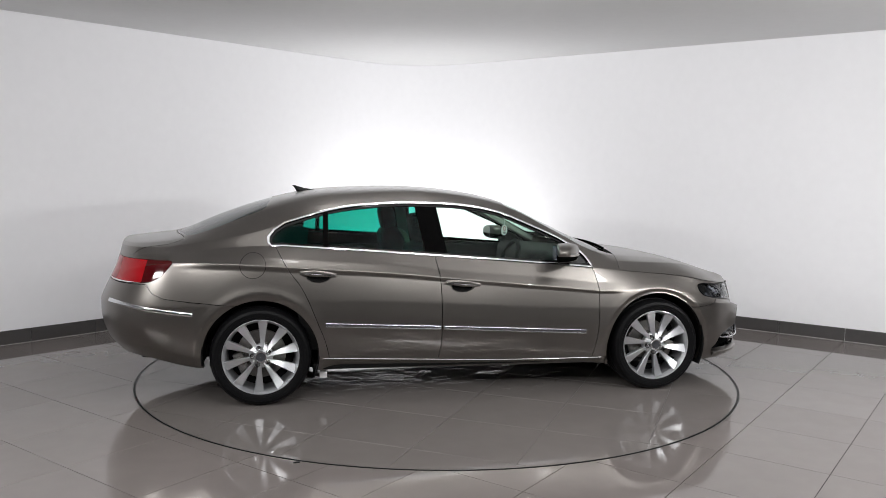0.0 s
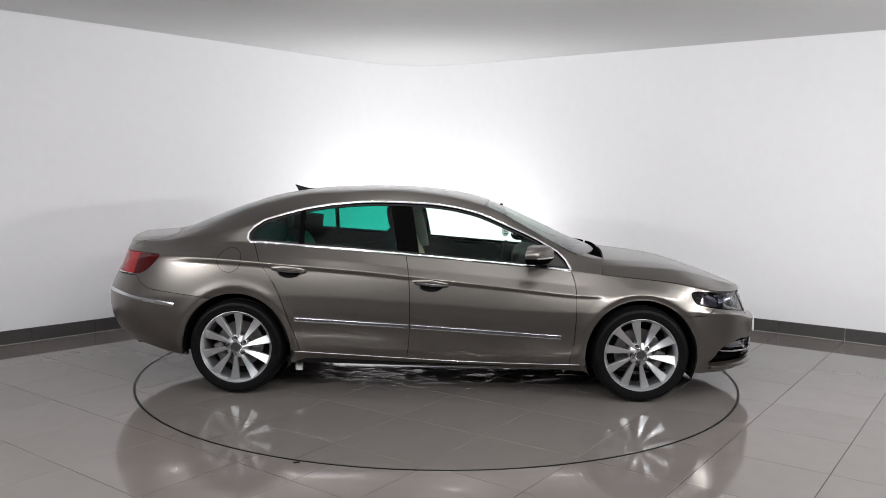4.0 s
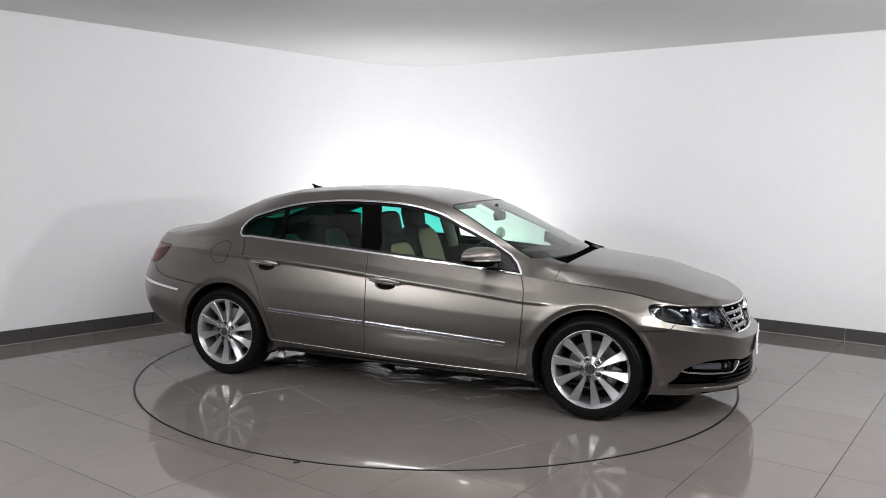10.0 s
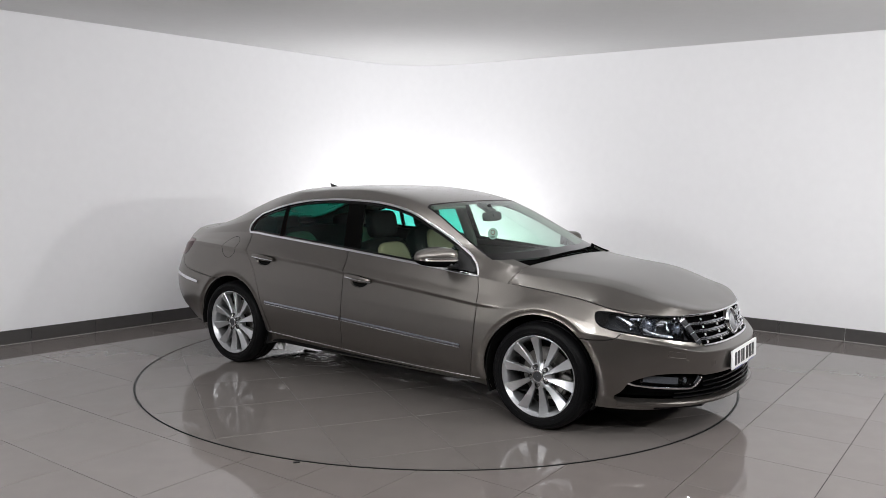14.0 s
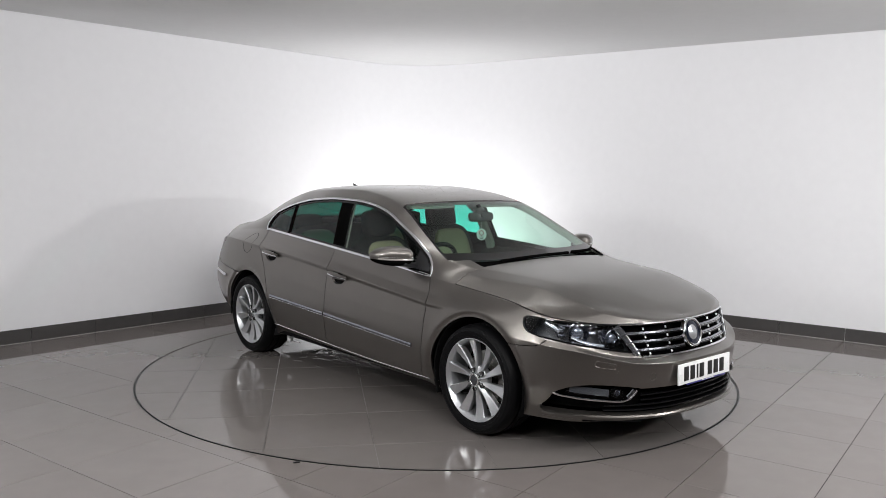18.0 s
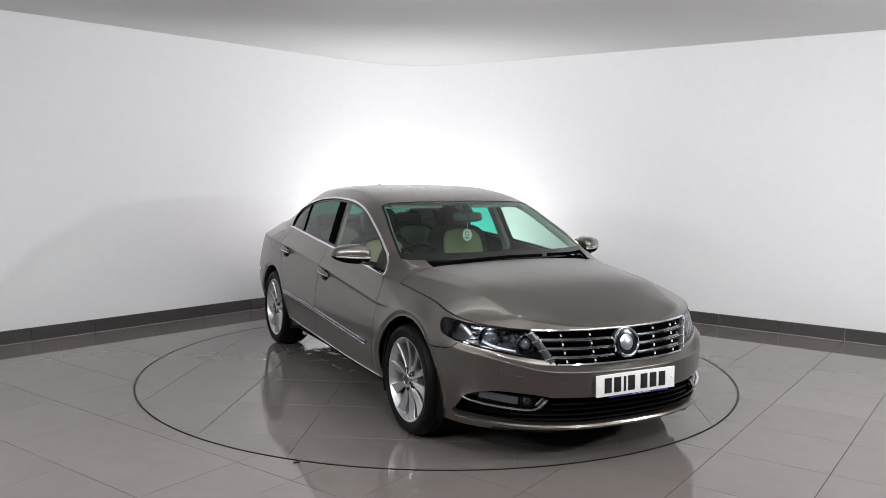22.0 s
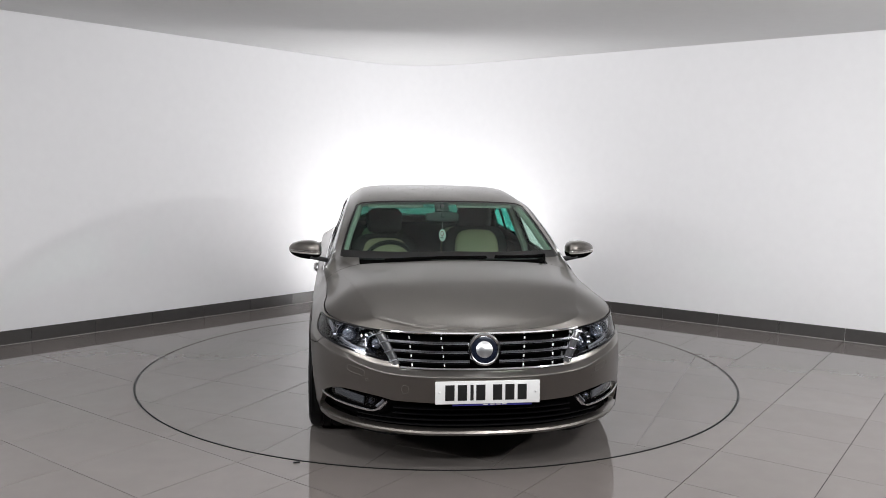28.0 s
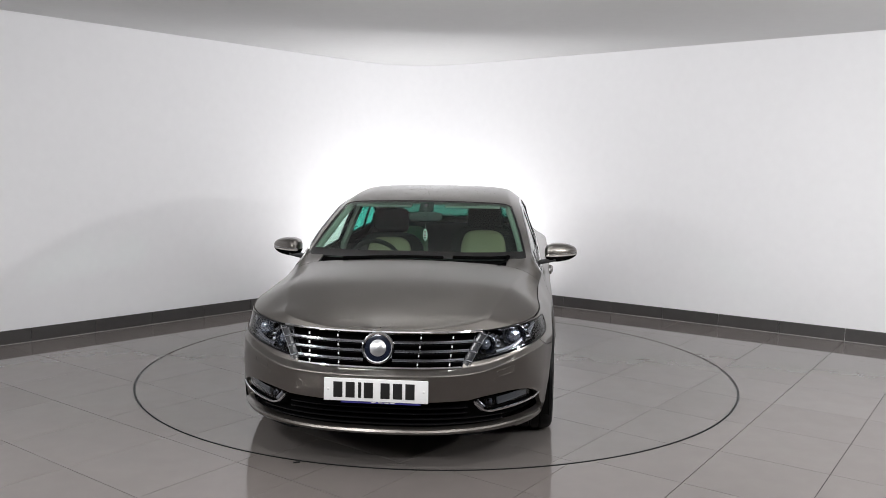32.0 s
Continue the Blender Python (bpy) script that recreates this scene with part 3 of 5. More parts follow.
def skin(name, M, material, parent, label="", both=False, side=1, depth=0.012):
    """A body panel from a patch of the skin: one side, or joined over the middle."""
    if not M[3]:
        return None
    V, N, _, F = flanged(M, depth) if depth else M
    if both:
        k = len(V)
        V, N = np.vstack([V, V * FLIP]), np.vstack([N, N * FLIP])
        F = list(F) + [tuple(i + k for i in reversed(f)) for f in F]
    elif side < 0:
        V, N, F = V * FLIP, N * FLIP, [tuple(reversed(f)) for f in F]
    return mesh_ob(name, V, F, material, parent, N, label)


def side_at(x, z, lo=0, hi=8):
    """The skin's point and normal on the left flank at (x, z)."""
    rows = [i for i in range(len(G)) if lo <= LEV[i] <= hi]
    pts, nrm = [], []
    for i in rows:
        X = G[i, ::-1, 0]
        c = np.interp(x, X, np.arange(NU))
        j, f = int(c), c - int(c)
        j2 = min(j + 1, NU - 1)
        g, n = G[i, ::-1], GN[i, ::-1]
        pts.append(g[j] * (1 - f) + g[j2] * f)
        nrm.append(n[j] * (1 - f) + n[j2] * f)
    pts, nrm = np.array(pts), np.array(nrm)
    o = np.argsort(pts[:, 2])
    p = [np.interp(z, pts[o, 2], pts[o, q]) for q in range(3)]
    n = np.array([np.interp(z, pts[o, 2], nrm[o, q]) for q in range(3)])
    return np.array([x, p[1], z]), n / np.linalg.norm(n)


def front_at(y, z, lo=0, hi=6):
    """The skin's point and normal on the nose at (y, z), y of either sign."""
    half = NU // 4
    pts, nrm = [], []
    for i in [i for i in range(len(G)) if lo <= LEV[i] <= hi]:
        Y = np.maximum.accumulate(G[i, :half, 1])
        c = np.interp(abs(y), Y, np.arange(half))
        j, f = int(c), c - int(c)
        j2 = min(j + 1, half - 1)
        pts.append(G[i, j] * (1 - f) + G[i, j2] * f)
        nrm.append(GN[i, j] * (1 - f) + GN[i, j2] * f)
    pts, nrm = np.array(pts), np.array(nrm)
    x = np.interp(z, pts[:, 2], pts[:, 0])
    n = np.array([np.interp(z, pts[:, 2], nrm[:, q]) for q in range(3)])
    n[1] *= 1 if y >= 0 else -1
    return np.array([x, y, z]), n / np.linalg.norm(n)


def top_at(x, y):
    """The skin's point and normal seen from above at (x, y)."""
    pts, nrm = [], []
    for i in [i for i in range(len(G)) if LEV[i] >= 5]:
        X = G[i, ::-1, 0]
        c = np.interp(x, X, np.arange(NU))
        j, f = int(c), c - int(c)
        j2 = min(j + 1, NU - 1)
        pts.append(G[i, ::-1][j] * (1 - f) + G[i, ::-1][j2] * f)
        nrm.append(GN[i, ::-1][j] * (1 - f) + GN[i, ::-1][j2] * f)
    pts, nrm = np.array(pts)[::-1], np.array(nrm)[::-1]
    z = np.interp(abs(y), pts[:, 1], pts[:, 2])
    n = np.array([np.interp(abs(y), pts[:, 1], nrm[:, q]) for q in range(3)])
    n[1] *= 1 if y >= 0 else -1
    return np.array([x, y, z]), n / np.linalg.norm(n)


car = tagged(new("car"), "bronze-grey metallic four-door coupe saloon car parked on the turntable", "car")


# ---------------------------------------------------------------- panels
def line_d(P, pts, axis=1):
    """How far P lies ahead (+x) of a line given as (x, z) points."""
    q = sorted((z, x) for x, z in pts)
    return P[:, 0] - knots(P[:, 1], q)


DOOR_F_FRONT = [(.875, .95), (.885, .886), (.915, .77), (.922, .681), (.919, .566), (.909, .413), (.885, .259), (.88, .2)]
DOOR_F_REAR = [(-.225, 1.02), (-.215, .95), (-.192, .821), (-.183, .67), (-.182, .494), (-.188, .364), (-.199, .279), (-.2, .2)]
DOOR_R_REAR = [(-1.29, 1.06), (-1.267, 1.028), (-1.183, .886), (-1.09, .755), (-.998, .547), (-.943, .395), (-.921, .299), (-.915, .2)]


def sill_z(x):
    return knots(x, [(-1.1, .305), (-.97, .299), (-.7, .287), (-.32, .271), (.06, .256), (.44, .247), (1.1, .244)])


def window_outline():
    """The side-window opening, seen from the side."""
    top = [(x, float(knots(x, ZL[6])) - 0.006) for x in np.linspace(.80, -1.12, 30)]
    rear = [(-1.20, 1.17), (-1.27, 1.125), (-1.305, 1.08), (-1.305, 1.045), (-1.285, 1.022)]
    low = [(x, float(knots(x, ZL[5])) + 0.004) for x in np.linspace(-1.2, .86, 24)]
    return top + rear + low + [(.885, .872), (.88, .89), (.85, .94)]


WINDOW = window_outline()
LAMP = rounded([(1.682, .748), (1.688, .70), (1.712, .668), (1.76, .645), (1.85, .634), (2.02, .603), (2.13, .57), (2.2, .549), (2.4, .53), (2.4, .70),
                (2.15, .712), (1.9, .731), (1.8, .74)], 2)
TAIL = rounded([(-2.16, .940), (-1.98, .938), (-1.893, .936), (-1.896, .918), (-1.945, .862), (-1.99, .822), (-2.06, .796), (-2.6, .784), (-2.6, .938)], 1)
INTAKE = rounded([(-.5, .372), (.44, .378), (.52, .395), (.58, .402), (.67, .410), (.74, .403), (.785, .380), (.810, .352), (.815, .31), (.836, .252), (.78, .247), (.66, .245), (.42, .243), (-.5, .243)], 1)


def grille_edge(z):
    """The grille opening's outer edge, y by height."""
    return knots(z, [(.50, .405), (.533, .418), (.60, .452), (.66, .486), (.715, .52), (.75, .54)])


def screen_base(y):
    return 1.13 - 0.17 * (np.abs(y) / 0.71) ** 2.2


def bonnet_edge(y):
    return 1.172 - 0.065 * (np.abs(y) / 0.75) ** 2


def build_panels():
    W = whole()
    low, top = clip(W, 5 - W[2][:, 0]), clip(W, W[2][:, 0] - 5)
    ring = lambda M, wx: np.hypot(M[0][:, 0] - wx, M[0][:, 2] - 0.322)
    # near-black inner shell, added to close the shut lines and give them their shade
    inner = low
    for wx in WHEELS:
        inner = clip(inner, ring(inner, wx) - 0.375)
    inner = clip(inner, np.where(inner[0][:, 0] > 1.75, -0.001, 1.0))
    skin("inner_shell", moved(inner, -0.014), DARK, car, "black shell added behind the panels to darken the shut lines", both=True, depth=0)
    for wx in WHEELS:
        low = clip(low, ring(low, wx) - 0.368)
    # nose: grille opening, headlamps, bumper
    front = clip(low, low[0][:, 0] - 1.55)
    low = clip(low, 1.55 - low[0][:, 0])
    up, bump = clip(front, front[2][:, 0] - 4), clip(front, 4 - front[2][:, 0])
    seam = [(1.855, .66), (1.84, .63), (1.815, .603), (1.775, .590), (1.70, .585), (1.5, .583), (1.5, 0), (2.6, 0), (2.6, .66)]
    bump_d = inside(xz(bump), seam)
    bumper, wing_low = split(bump, bump_d)
    gd = np.where(up[0][:, 0] > 2.0, grille_edge(up[0][:, 2]) - up[0][:, 1], -0.2)
    rest = clip(up, -gd)
    ld = inside(xz(rest), LAMP)
    lens, wing_up = split(rest, ld, 0.0015)
    idt = inside(yz(bumper), INTAKE)
    idt = np.where(bumper[0][:, 0] > 1.8, idt, -0.3)
    opening, bumper = clip(bumper, idt), clip(bumper, -idt)
    skin("front_bumper", bumper, PAINT, car, both=True, depth=0.03)
    skin("intake_backing", moved(opening, -0.055), VOID, car, "black plastic lower intake", both=True, depth=0)
    grille = clip(up, gd)
    skin("grille_backing", moved(grille, -0.060), VOID, car, "black grille backing", both=True, depth=0)
    for s in (1, -1):
        lamp_ob = skin("headlamp", moved(lens, -0.075), LAMPG, car, "dark headlamp unit with clear lens", side=s, depth=0)
        edge_d = inside(xz(lens), LAMP)
        skin("lens", moved(clip(lens, edge_d - 0.008), -0.003), LENS, lamp_ob, "clear headlamp lens", side=s, depth=0)
        skin("lens_border", moved(clip(lens, 0.008 - edge_d), -0.002), GLOSSB, lamp_ob, "black border of the lens", side=s, depth=0.012)
        fit_headlamp(lamp_ob, s)
    # flanks
    sd = np.where((low[0][:, 0] < 1.0) & (low[0][:, 0] > -1.02), sill_z(low[0][:, 0]) - low[0][:, 2], -0.05)
    sill, low = split(low, sd, 0.004)
    fwd = line_d(xz(low), DOOR_F_FRONT)
    wing, low = split(low, fwd)
    d2 = line_d(xz(low), DOOR_F_REAR)
    door_f, low = split(low, d2)
    d3 = line_d(xz(low), DOOR_R_REAR)
    door_r, quarter = split(low, d3)
    td = inside(xz(quarter), TAIL)
    td = np.where(quarter[0][:, 1] > 0.36, td, -0.05)
    tail, quarter = split(quarter, td, 0.0015)
    rb = [(-1.45, .652), (-1.6, .664), (-1.8, .684), (-1.95, .702), (-2.02, .735), (-2.05, .775), (-2.06, .79), (-2.7, .785), (-2.7, 0), (-1.4, 0)]
    bump_r, quarter = split(quarter, inside(xz(quarter), rb))
    for xm, zm in CUPS:
        door_f, door_r = (clip(M, ((M[0][:, 0] - xm) / CUP_A) ** 2 + ((M[0][:, 2] - zm) / CUP_B) ** 2 - 1) for M in (door_f, door_r))
    for s in (1, -1):
        skin("sill", moved(sill, -0.009), PAINT, car, "painted side sill", side=s)
        w = skin("front_wing", merge(merge(wing, wing_low), wing_up), PAINT, car, side=s)
        df = skin("front_door", door_f, PAINT, car, side=s)
        dr = skin("rear_door", door_r, PAINT, car, side=s)
        q = skin("rear_quarter", quarter, PAINT, car, side=s)
        fit_door(df, s, -.158, .071, .788, .770, True)
        fit_door(dr, s, -1.103, -.878, .864, .845, False)
        fit_quarter(q, s)
        t1 = np.where(tail[0][:, 2] > 0, tail[0][:, 0] + 2.07 - 0.25 * (tail[0][:, 2] - .88), 0)
        tl = skin("tail_lamp", clip(tail, -t1), REDL, car, "red tail lamp", side=s, depth=0.02)
        skin("dark_lens", clip(tail, t1), REDD, tl, "dark red smoked part of the lamp", side=s, depth=0.02)
        strip = clip(tail, .801 - tail[0][:, 2])
        skin("reversing_lens", moved(clip(strip, -strip[0][:, 0] - 2.06), 0.003), CLEAR, tl, "clear reversing lamp strip", side=s, depth=0)
    skin("rear_bumper", bump_r, PAINT, car, both=True, depth=0.03)
    # upper skin
    ya = np.abs(top[0][:, 1])
    bd = np.where(top[0][:, 0] > 0.9, top[0][:, 0] - bonnet_edge(ya), -0.5)
    bonnet, top = split(top, bd, 0.0015)
    seamb = clip(bonnet, bonnet[2][:, 0] - 5.04)
    skin("bonnet", seamb, PAINT, car, both=True, depth=0.02)
    wd = inside(xz(top), WINDOW)
    wd = np.where(top[2][:, 0] < 6.3, wd, -0.05)
    dlo, top = clip(top, wd), clip(top, -wd)
    ya = np.abs(top[0][:, 1])
    screen_poly = [(.355, -.2), (.355, .0), (.35, .2), (.335, .4), (.312, .56)] + \
        [(x, float(knots(x, YL[7])) * float(np.interp(x, XB[::-1], YB[::-1])) + 0.004) for x in np.linspace(.33, .93, 14)] + \
        [(float(screen_base(y)), y) for y in np.linspace(.69, -.2, 14)]
    sdist = inside(xy(top), screen_poly)
    sdist = np.where(top[2][:, 0] > 6.4, sdist, -0.05)
    ws, top = clip(top, sdist), clip(top, -sdist)
    cowl_d = np.where((top[0][:, 0] > 0.9) & (top[2][:, 0] > 6.45), np.minimum(0.60 - top[0][:, 1], top[0][:, 0] - 0.93), -0.05)
    cowl, top = clip(top, cowl_d), clip(top, -cowl_d)
    skin("cowl", moved(cowl, -0.014), VOID, car, "black plastic scuttle panel", both=True, depth=0)
    frit_d = inside(xy(ws), screen_poly)
    frit_d = np.minimum(frit_d, 1)
    base_d = screen_base(ws[0][:, 1]) - ws[0][:, 0]
    clear = np.minimum(frit_d - 0.016, base_d - 0.10)
    screen = skin("windscreen", moved(clip(ws, clear), -0.003), GLASS_W, car, "green-tinted laminated windscreen", both=True, depth=0)
    skin("screen_border", moved(clip(ws, -clear), -0.003), GLOSSB, screen, "black border of the windscreen", both=True, depth=0)
    # rear window and boot lid
    back = [(-1.29, -.2), (-1.29, .1), (-1.30, .3), (-1.32, .5)] + [(x, .535) for x in np.linspace(-1.36, -1.78, 6)] + [(-1.84, .5), (-1.91, .3), (-1.94, 0), (-1.94, -.2)]
    rw = np.where(top[0][:, 0] < -1.1, inside(xy(top), back), -0.05)
    rear, top = clip(top, rw), clip(top, -rw)
    rear_win = skin("rear_window", moved(rear, -0.004), GLASS_B, car, "dark tinted rear window", both=True, depth=0.01)
    lidpoly = [(-1.955, -.2), (-1.95, .1), (-1.92, .3), (-1.86, .5), (-1.85, .56), (-1.95, .60), (-2.15, .60), (-2.6, .60), (-2.6, -.2)]
    ldd = inside(xy(top), lidpoly)
    lid2, top = split(top, ldd)
    skin("boot_lid", lid2, PAINT, car, both=True)
    skin("roof", top, PAINT, car, "painted roof with pillars", both=True)
    skin("roof_lining", moved(clip(clip(top, top[2][:, 0] - 6.0), 1.0 - clip(top, top[2][:, 0] - 6.0)[0][:, 0]), -0.03), LINING, car, "pale grey headlining", both=True, depth=0)
    # side glass
    glass_d = inside(xz(dlo), WINDOW)
    for s in (1, -1):
        frame_strip = clip(dlo, 0.022 - glass_d)
        skin("window_seal", moved(frame_strip, -0.004), GLOSSB, car, "black window seal", side=s, depth=0.01)
        pane = clip(dlo, glass_d - 0.018)
        div = pane[0][:, 0] + 0.935
        q1, rest2 = clip(pane, -(div + 0.018)), clip(pane, div - 0.016)
        pil = rest2[0][:, 0] + 0.20 + 0.19 * (rest2[0][:, 2] - .95)
        rear_pane, rest3 = clip(rest2, -(pil + 0.07)), clip(rest2, pil + 0.07)
        pil = rest3[0][:, 0] + 0.20 + 0.19 * (rest3[0][:, 2] - .95)
        cover, front_pane = clip(rest3, 0.075 - pil), clip(rest3, pil - 0.075)
        tri = front_pane[0][:, 0] - 0.70
        corner, front_pane = clip(front_pane, tri), clip(front_pane, -tri)
        skin("quarter_window", moved(q1, -0.008), GLASS_R, car, "dark tinted fixed quarter window", side=s, depth=0)
        skin("window_divider", moved(clip(clip(dlo, 0.018 + dlo[0][:, 0] + .935), 0.016 - clip(dlo, 0.018 + dlo[0][:, 0] + .935)[0][:, 0] - .935), -0.003), VOID, car, "black bar between the panes", side=s)
        skin("rear_side_window", moved(rear_pane, -0.008), GLASS_R, car, "dark tinted rear door window", side=s, depth=0)
        skin("pillar_cover", moved(cover, -0.006), VOID, car, "gloss black pillar cover", side=s, depth=0.02)
        skin("front_side_window", moved(front_pane, -0.008), GLASS_F, car, "green-tinted front door window", side=s, depth=0)
        skin("mirror_triangle", moved(corner, -0.004), BLACK, car, "black plastic mirror mount", side=s)
        out = [side_at(x, z, 4.9, 6.5) for x, z in WINDOW]
        P = np.array([p + n * 0.003 for p, n in out]) * ((1, s, 1))
        N = np.array([n for _, n in out]) * ((1, s, 1))
        bar_ob("window_chrome", P, 0.017, 0.010, N, CHROME, car, "bright chrome window surround", closed=True)
    return lens


def merge(a, b):
    if not b[3]:
        return a
    k = len(a[0])
    return np.vstack([a[0], b[0]]), np.vstack([a[1], b[1]]), np.vstack([a[2], b[2]]), list(a[3]) + [tuple(i + k for i in f) for f in b[3]]


def flank_bar(name, x0, x1, z0, z1, width, height, lift, material, parent, s, label="", n=30):
    pts = []
    for i in range(n + 1):
        t = i / n
        pts.append(side_at(x0 + (x1 - x0) * t, z0 + (z1 - z0) * t, 0, 5))
    P = np.array([p + m * lift for p, m in pts]) * (1, s, 1)
    return bar_ob(name, P, width, height, np.array([m for _, m in pts]) * (1, s, 1), material, parent, label)


CUPS, CUP_A, CUP_B = ((-.040, .762), (-.990, .838)), .078, .040     # recesses behind the handles


def fit_door(door, s, x0, x1, z0, z1, is_front):
    """Handle with its cup and chrome blade, and the rubbing strip."""
    n = 16
    pts = []
    for i in range(n + 1):
        t = i / n
        p, m = side_at(x0 + (x1 - x0) * t, z0 + (z1 - z0) * t + 0.006 * math.sin(math.pi * t), 0, 5)
        bow = 0.010 + 0.022 * math.sin(math.pi * min(max(t, 0.02), 0.98)) ** 0.6
        pts.append((p + m * bow, m))
    P = np.array([p for p, _ in pts]) * (1, s, 1)
    N = np.array([m for _, m in pts]) * (1, s, 1)
    taper = bar_ob("door_handle", P, 0.042, 0.018, N, PAINT, door, "painted pull handle", taper=[0.30 + 0.70 * math.sin(math.pi * min(max(i / n, 0.04), 0.96)) ** 0.45 for i in range(n + 1)])
    bar_ob("chrome_blade", P - np.array((0, 0, 0.006)) + N * 0.007, 0.007, 0.006, N, CHROME, taper, "chrome strip on the handle")
    xm, zm = CUPS[0] if is_front else CUPS[1]
    V, F, n, rings = [], [], 28, (1.02, 1.0, .9, .75, .55, .3, .0)
    for k, r in enumerate(rings):
        for i in range(n):
            a = 2 * math.pi * i / n
            q, m = side_at(xm + CUP_A * r * math.cos(a), zm + CUP_B * r * math.sin(a), 0, 5)
            V.append((q - m * (.034 * math.sqrt(max(0.0, 1 - r * r)) - (.0012 if k == 0 else 0))) * (1, s, 1))
    for k in range(len(rings) - 1):
        for i in range(n):
            f = (k * n + i, k * n + (i + 1) % n, (k + 1) * n + (i + 1) % n, (k + 1) * n + i)
            F.append(f if s < 0 else f[::-1])
    mesh_ob("handle_cup", V, F, PAINT, door, None, "pressed recess behind the handle")
    if is_front:
        flank_bar("rubbing_strip", -.172, .82, .493, .440, 0.026, 0.014, 0.003, SATIN, door, s, "dark chrome rubbing strip")
        flank_bar("strip_edge", -.172, .82, .4815, .4285, 0.005, 0.006, 0.008, CHROME, door, s, "bright lower edge of the strip")
    else:
        flank_bar("rubbing_strip", -.945, -.192, .528, .494, 0.026, 0.014, 0.003, SATIN, door, s, "dark chrome rubbing strip")
        flank_bar("strip_edge", -.945, -.192, .5165, .4825, 0.005, 0.006, 0.008, CHROME, door, s, "bright lower edge of the strip")


def fit_quarter(q, s):
    """Round fuel flap outline on the right rear quarter."""
    if s > 0:
        return
    ring = [side_at(-1.40 + .08 * math.cos(a), .908 + .078 * math.sin(a), 3, 5.6) for a in np.linspace(0, 2 * math.pi, 48, False)]
    bar_ob("fuel_flap", np.array([p + m * 0.0003 for p, m in ring]) * (1, s, 1), 0.0035, 0.0016, np.array([m for _, m in ring]) * (1, s, 1), DARK, q, "round fuel flap outline", closed=True)


def ball(r, at, squash=(1, 1, 1), seg=24):
    b = bmesh.new()
    bmesh.ops.create_uvsphere(b, u_segments=seg, v_segments=seg // 2, radius=r, matrix=pose(*at) @ Matrix.Diagonal((*squash, 1)))
    return b


def disc(profile, at, heading, tilt=0.0, n=32):
    """A turned part whose axis points ahead (+x), turned by heading about z."""
    b = lathe(profile, n, "X")
    b.transform(pose(*at, 0, tilt, heading))
    return b


def fit_headlamp(lamp_ob, s):
    """Two projectors in bright bowls, reflector facets, a light bar below and a silver bezel."""
    for y, z, back, r in ((.702, .676, .042, .050), (.548, .648, .038, .040)):
        p, m = front_at(y, z, 4, 5)
        at = p - m * back
        at[1] *= s
        head = math.degrees(math.atan2(m[1] * s, m[0]))
        bowl = part("reflector", disc([(r * .75, -.035), (r, -.015), (r * 1.22, .014), (r * 1.30, .012), (r * 1.05, -.02), (r * .75, -.04)], at, head * .5), REFL, lamp_ob, "bright reflector bowl")
        part("projector", disc([(0.001, .020), (r * .35, .018), (r * .62, .010), (r * .78, -.008), (r * .8, -.02)], at, head * .5), mat_lens(), bowl, "glass projector lens")
    rows = (("light_bar", ((.735, .650), (.71, .632), (.68, .620), (.64, .610), (.60, .603)), .028, .016, .028, REFL, "bright daytime light bar"),
            ("upper_facet", ((.765, .715), (.72, .712), (.66, .722), (.61, .712)), .014, .016, .034, REFL, "grey upper reflector facet"),
            ("inner_facet", ((.500, .690), (.487, .660), (.478, .625), (.472, .600)), .020, .014, .036, REFL, "grey inner reflector facet"),
            ("outer_facet", ((.800, .722), (.79, .705), (.78, .690), (.772, .672)), .030, .012, .030, REFL, "grey outer reflector facet"),
            ("middle_facet", ((.600, .690), (.605, .660), (.600, .630)), .016, .014, .036, REFL, "grey middle reflector facet"),
            ("lower_bezel", tuple((y, .572 + (y - .5) * .22) for y in np.linspace(.46, .74, 12)), .012, .012, .018, SATIN, "silver lower bezel"))
    for name, pts, w_, h_, back, material, label in rows:
        q = [front_at(y, z, 4, 5) for y, z in pts]
        P = np.array([p - m * back for p, m in q]) * (1, s, 1)
        bar_ob(name, P, w_, h_, np.array([m for _, m in q]) * (1, s, 1), material, lamp_ob, label)
    for y0, z0, back, n_, r0, r1 in ((.548, .648, .046, 9, .040, .070), (.702, .676, .052, 8, .054, .080)):
        for i in range(n_):
            a = math.pi * (i + .2) / n_ * 1.25 - .4
            q = [front_at(y0 + r_ * math.cos(a), min(.712, z0 + r_ * .8 * math.sin(a)), 4, 5) for r_ in (r0, (r0 + r1) / 2, r1)]
            bar_ob("facet", np.array([p - m * (back - .012 * k) for k, (p, m) in enumerate(q)]) * (1, s, 1), .018, .006, np.array([m for _, m in q]) * (1, s, 1), REFL, lamp_ob, "silver reflector facet")


_lens = []


def mat_lens():
    if not _lens:
        _lens.append(mat("projector_glass", (0.28, 0.31, 0.38), 0.05, 0.7, 1.0, 0.05))
    return _lens[0]


build_panels()


# ---------------------------------------------------------------- wheels
def mesh_of(bm, material, smooth=True):
    me = bpy.data.meshes.new("wheel_mesh")
    bm.to_mesh(me)
    bm.free()
    me.materials.append(material)
    if smooth:
        me.shade_smooth()
        me.set_sharp_from_angle(angle=radians(30))
    return me


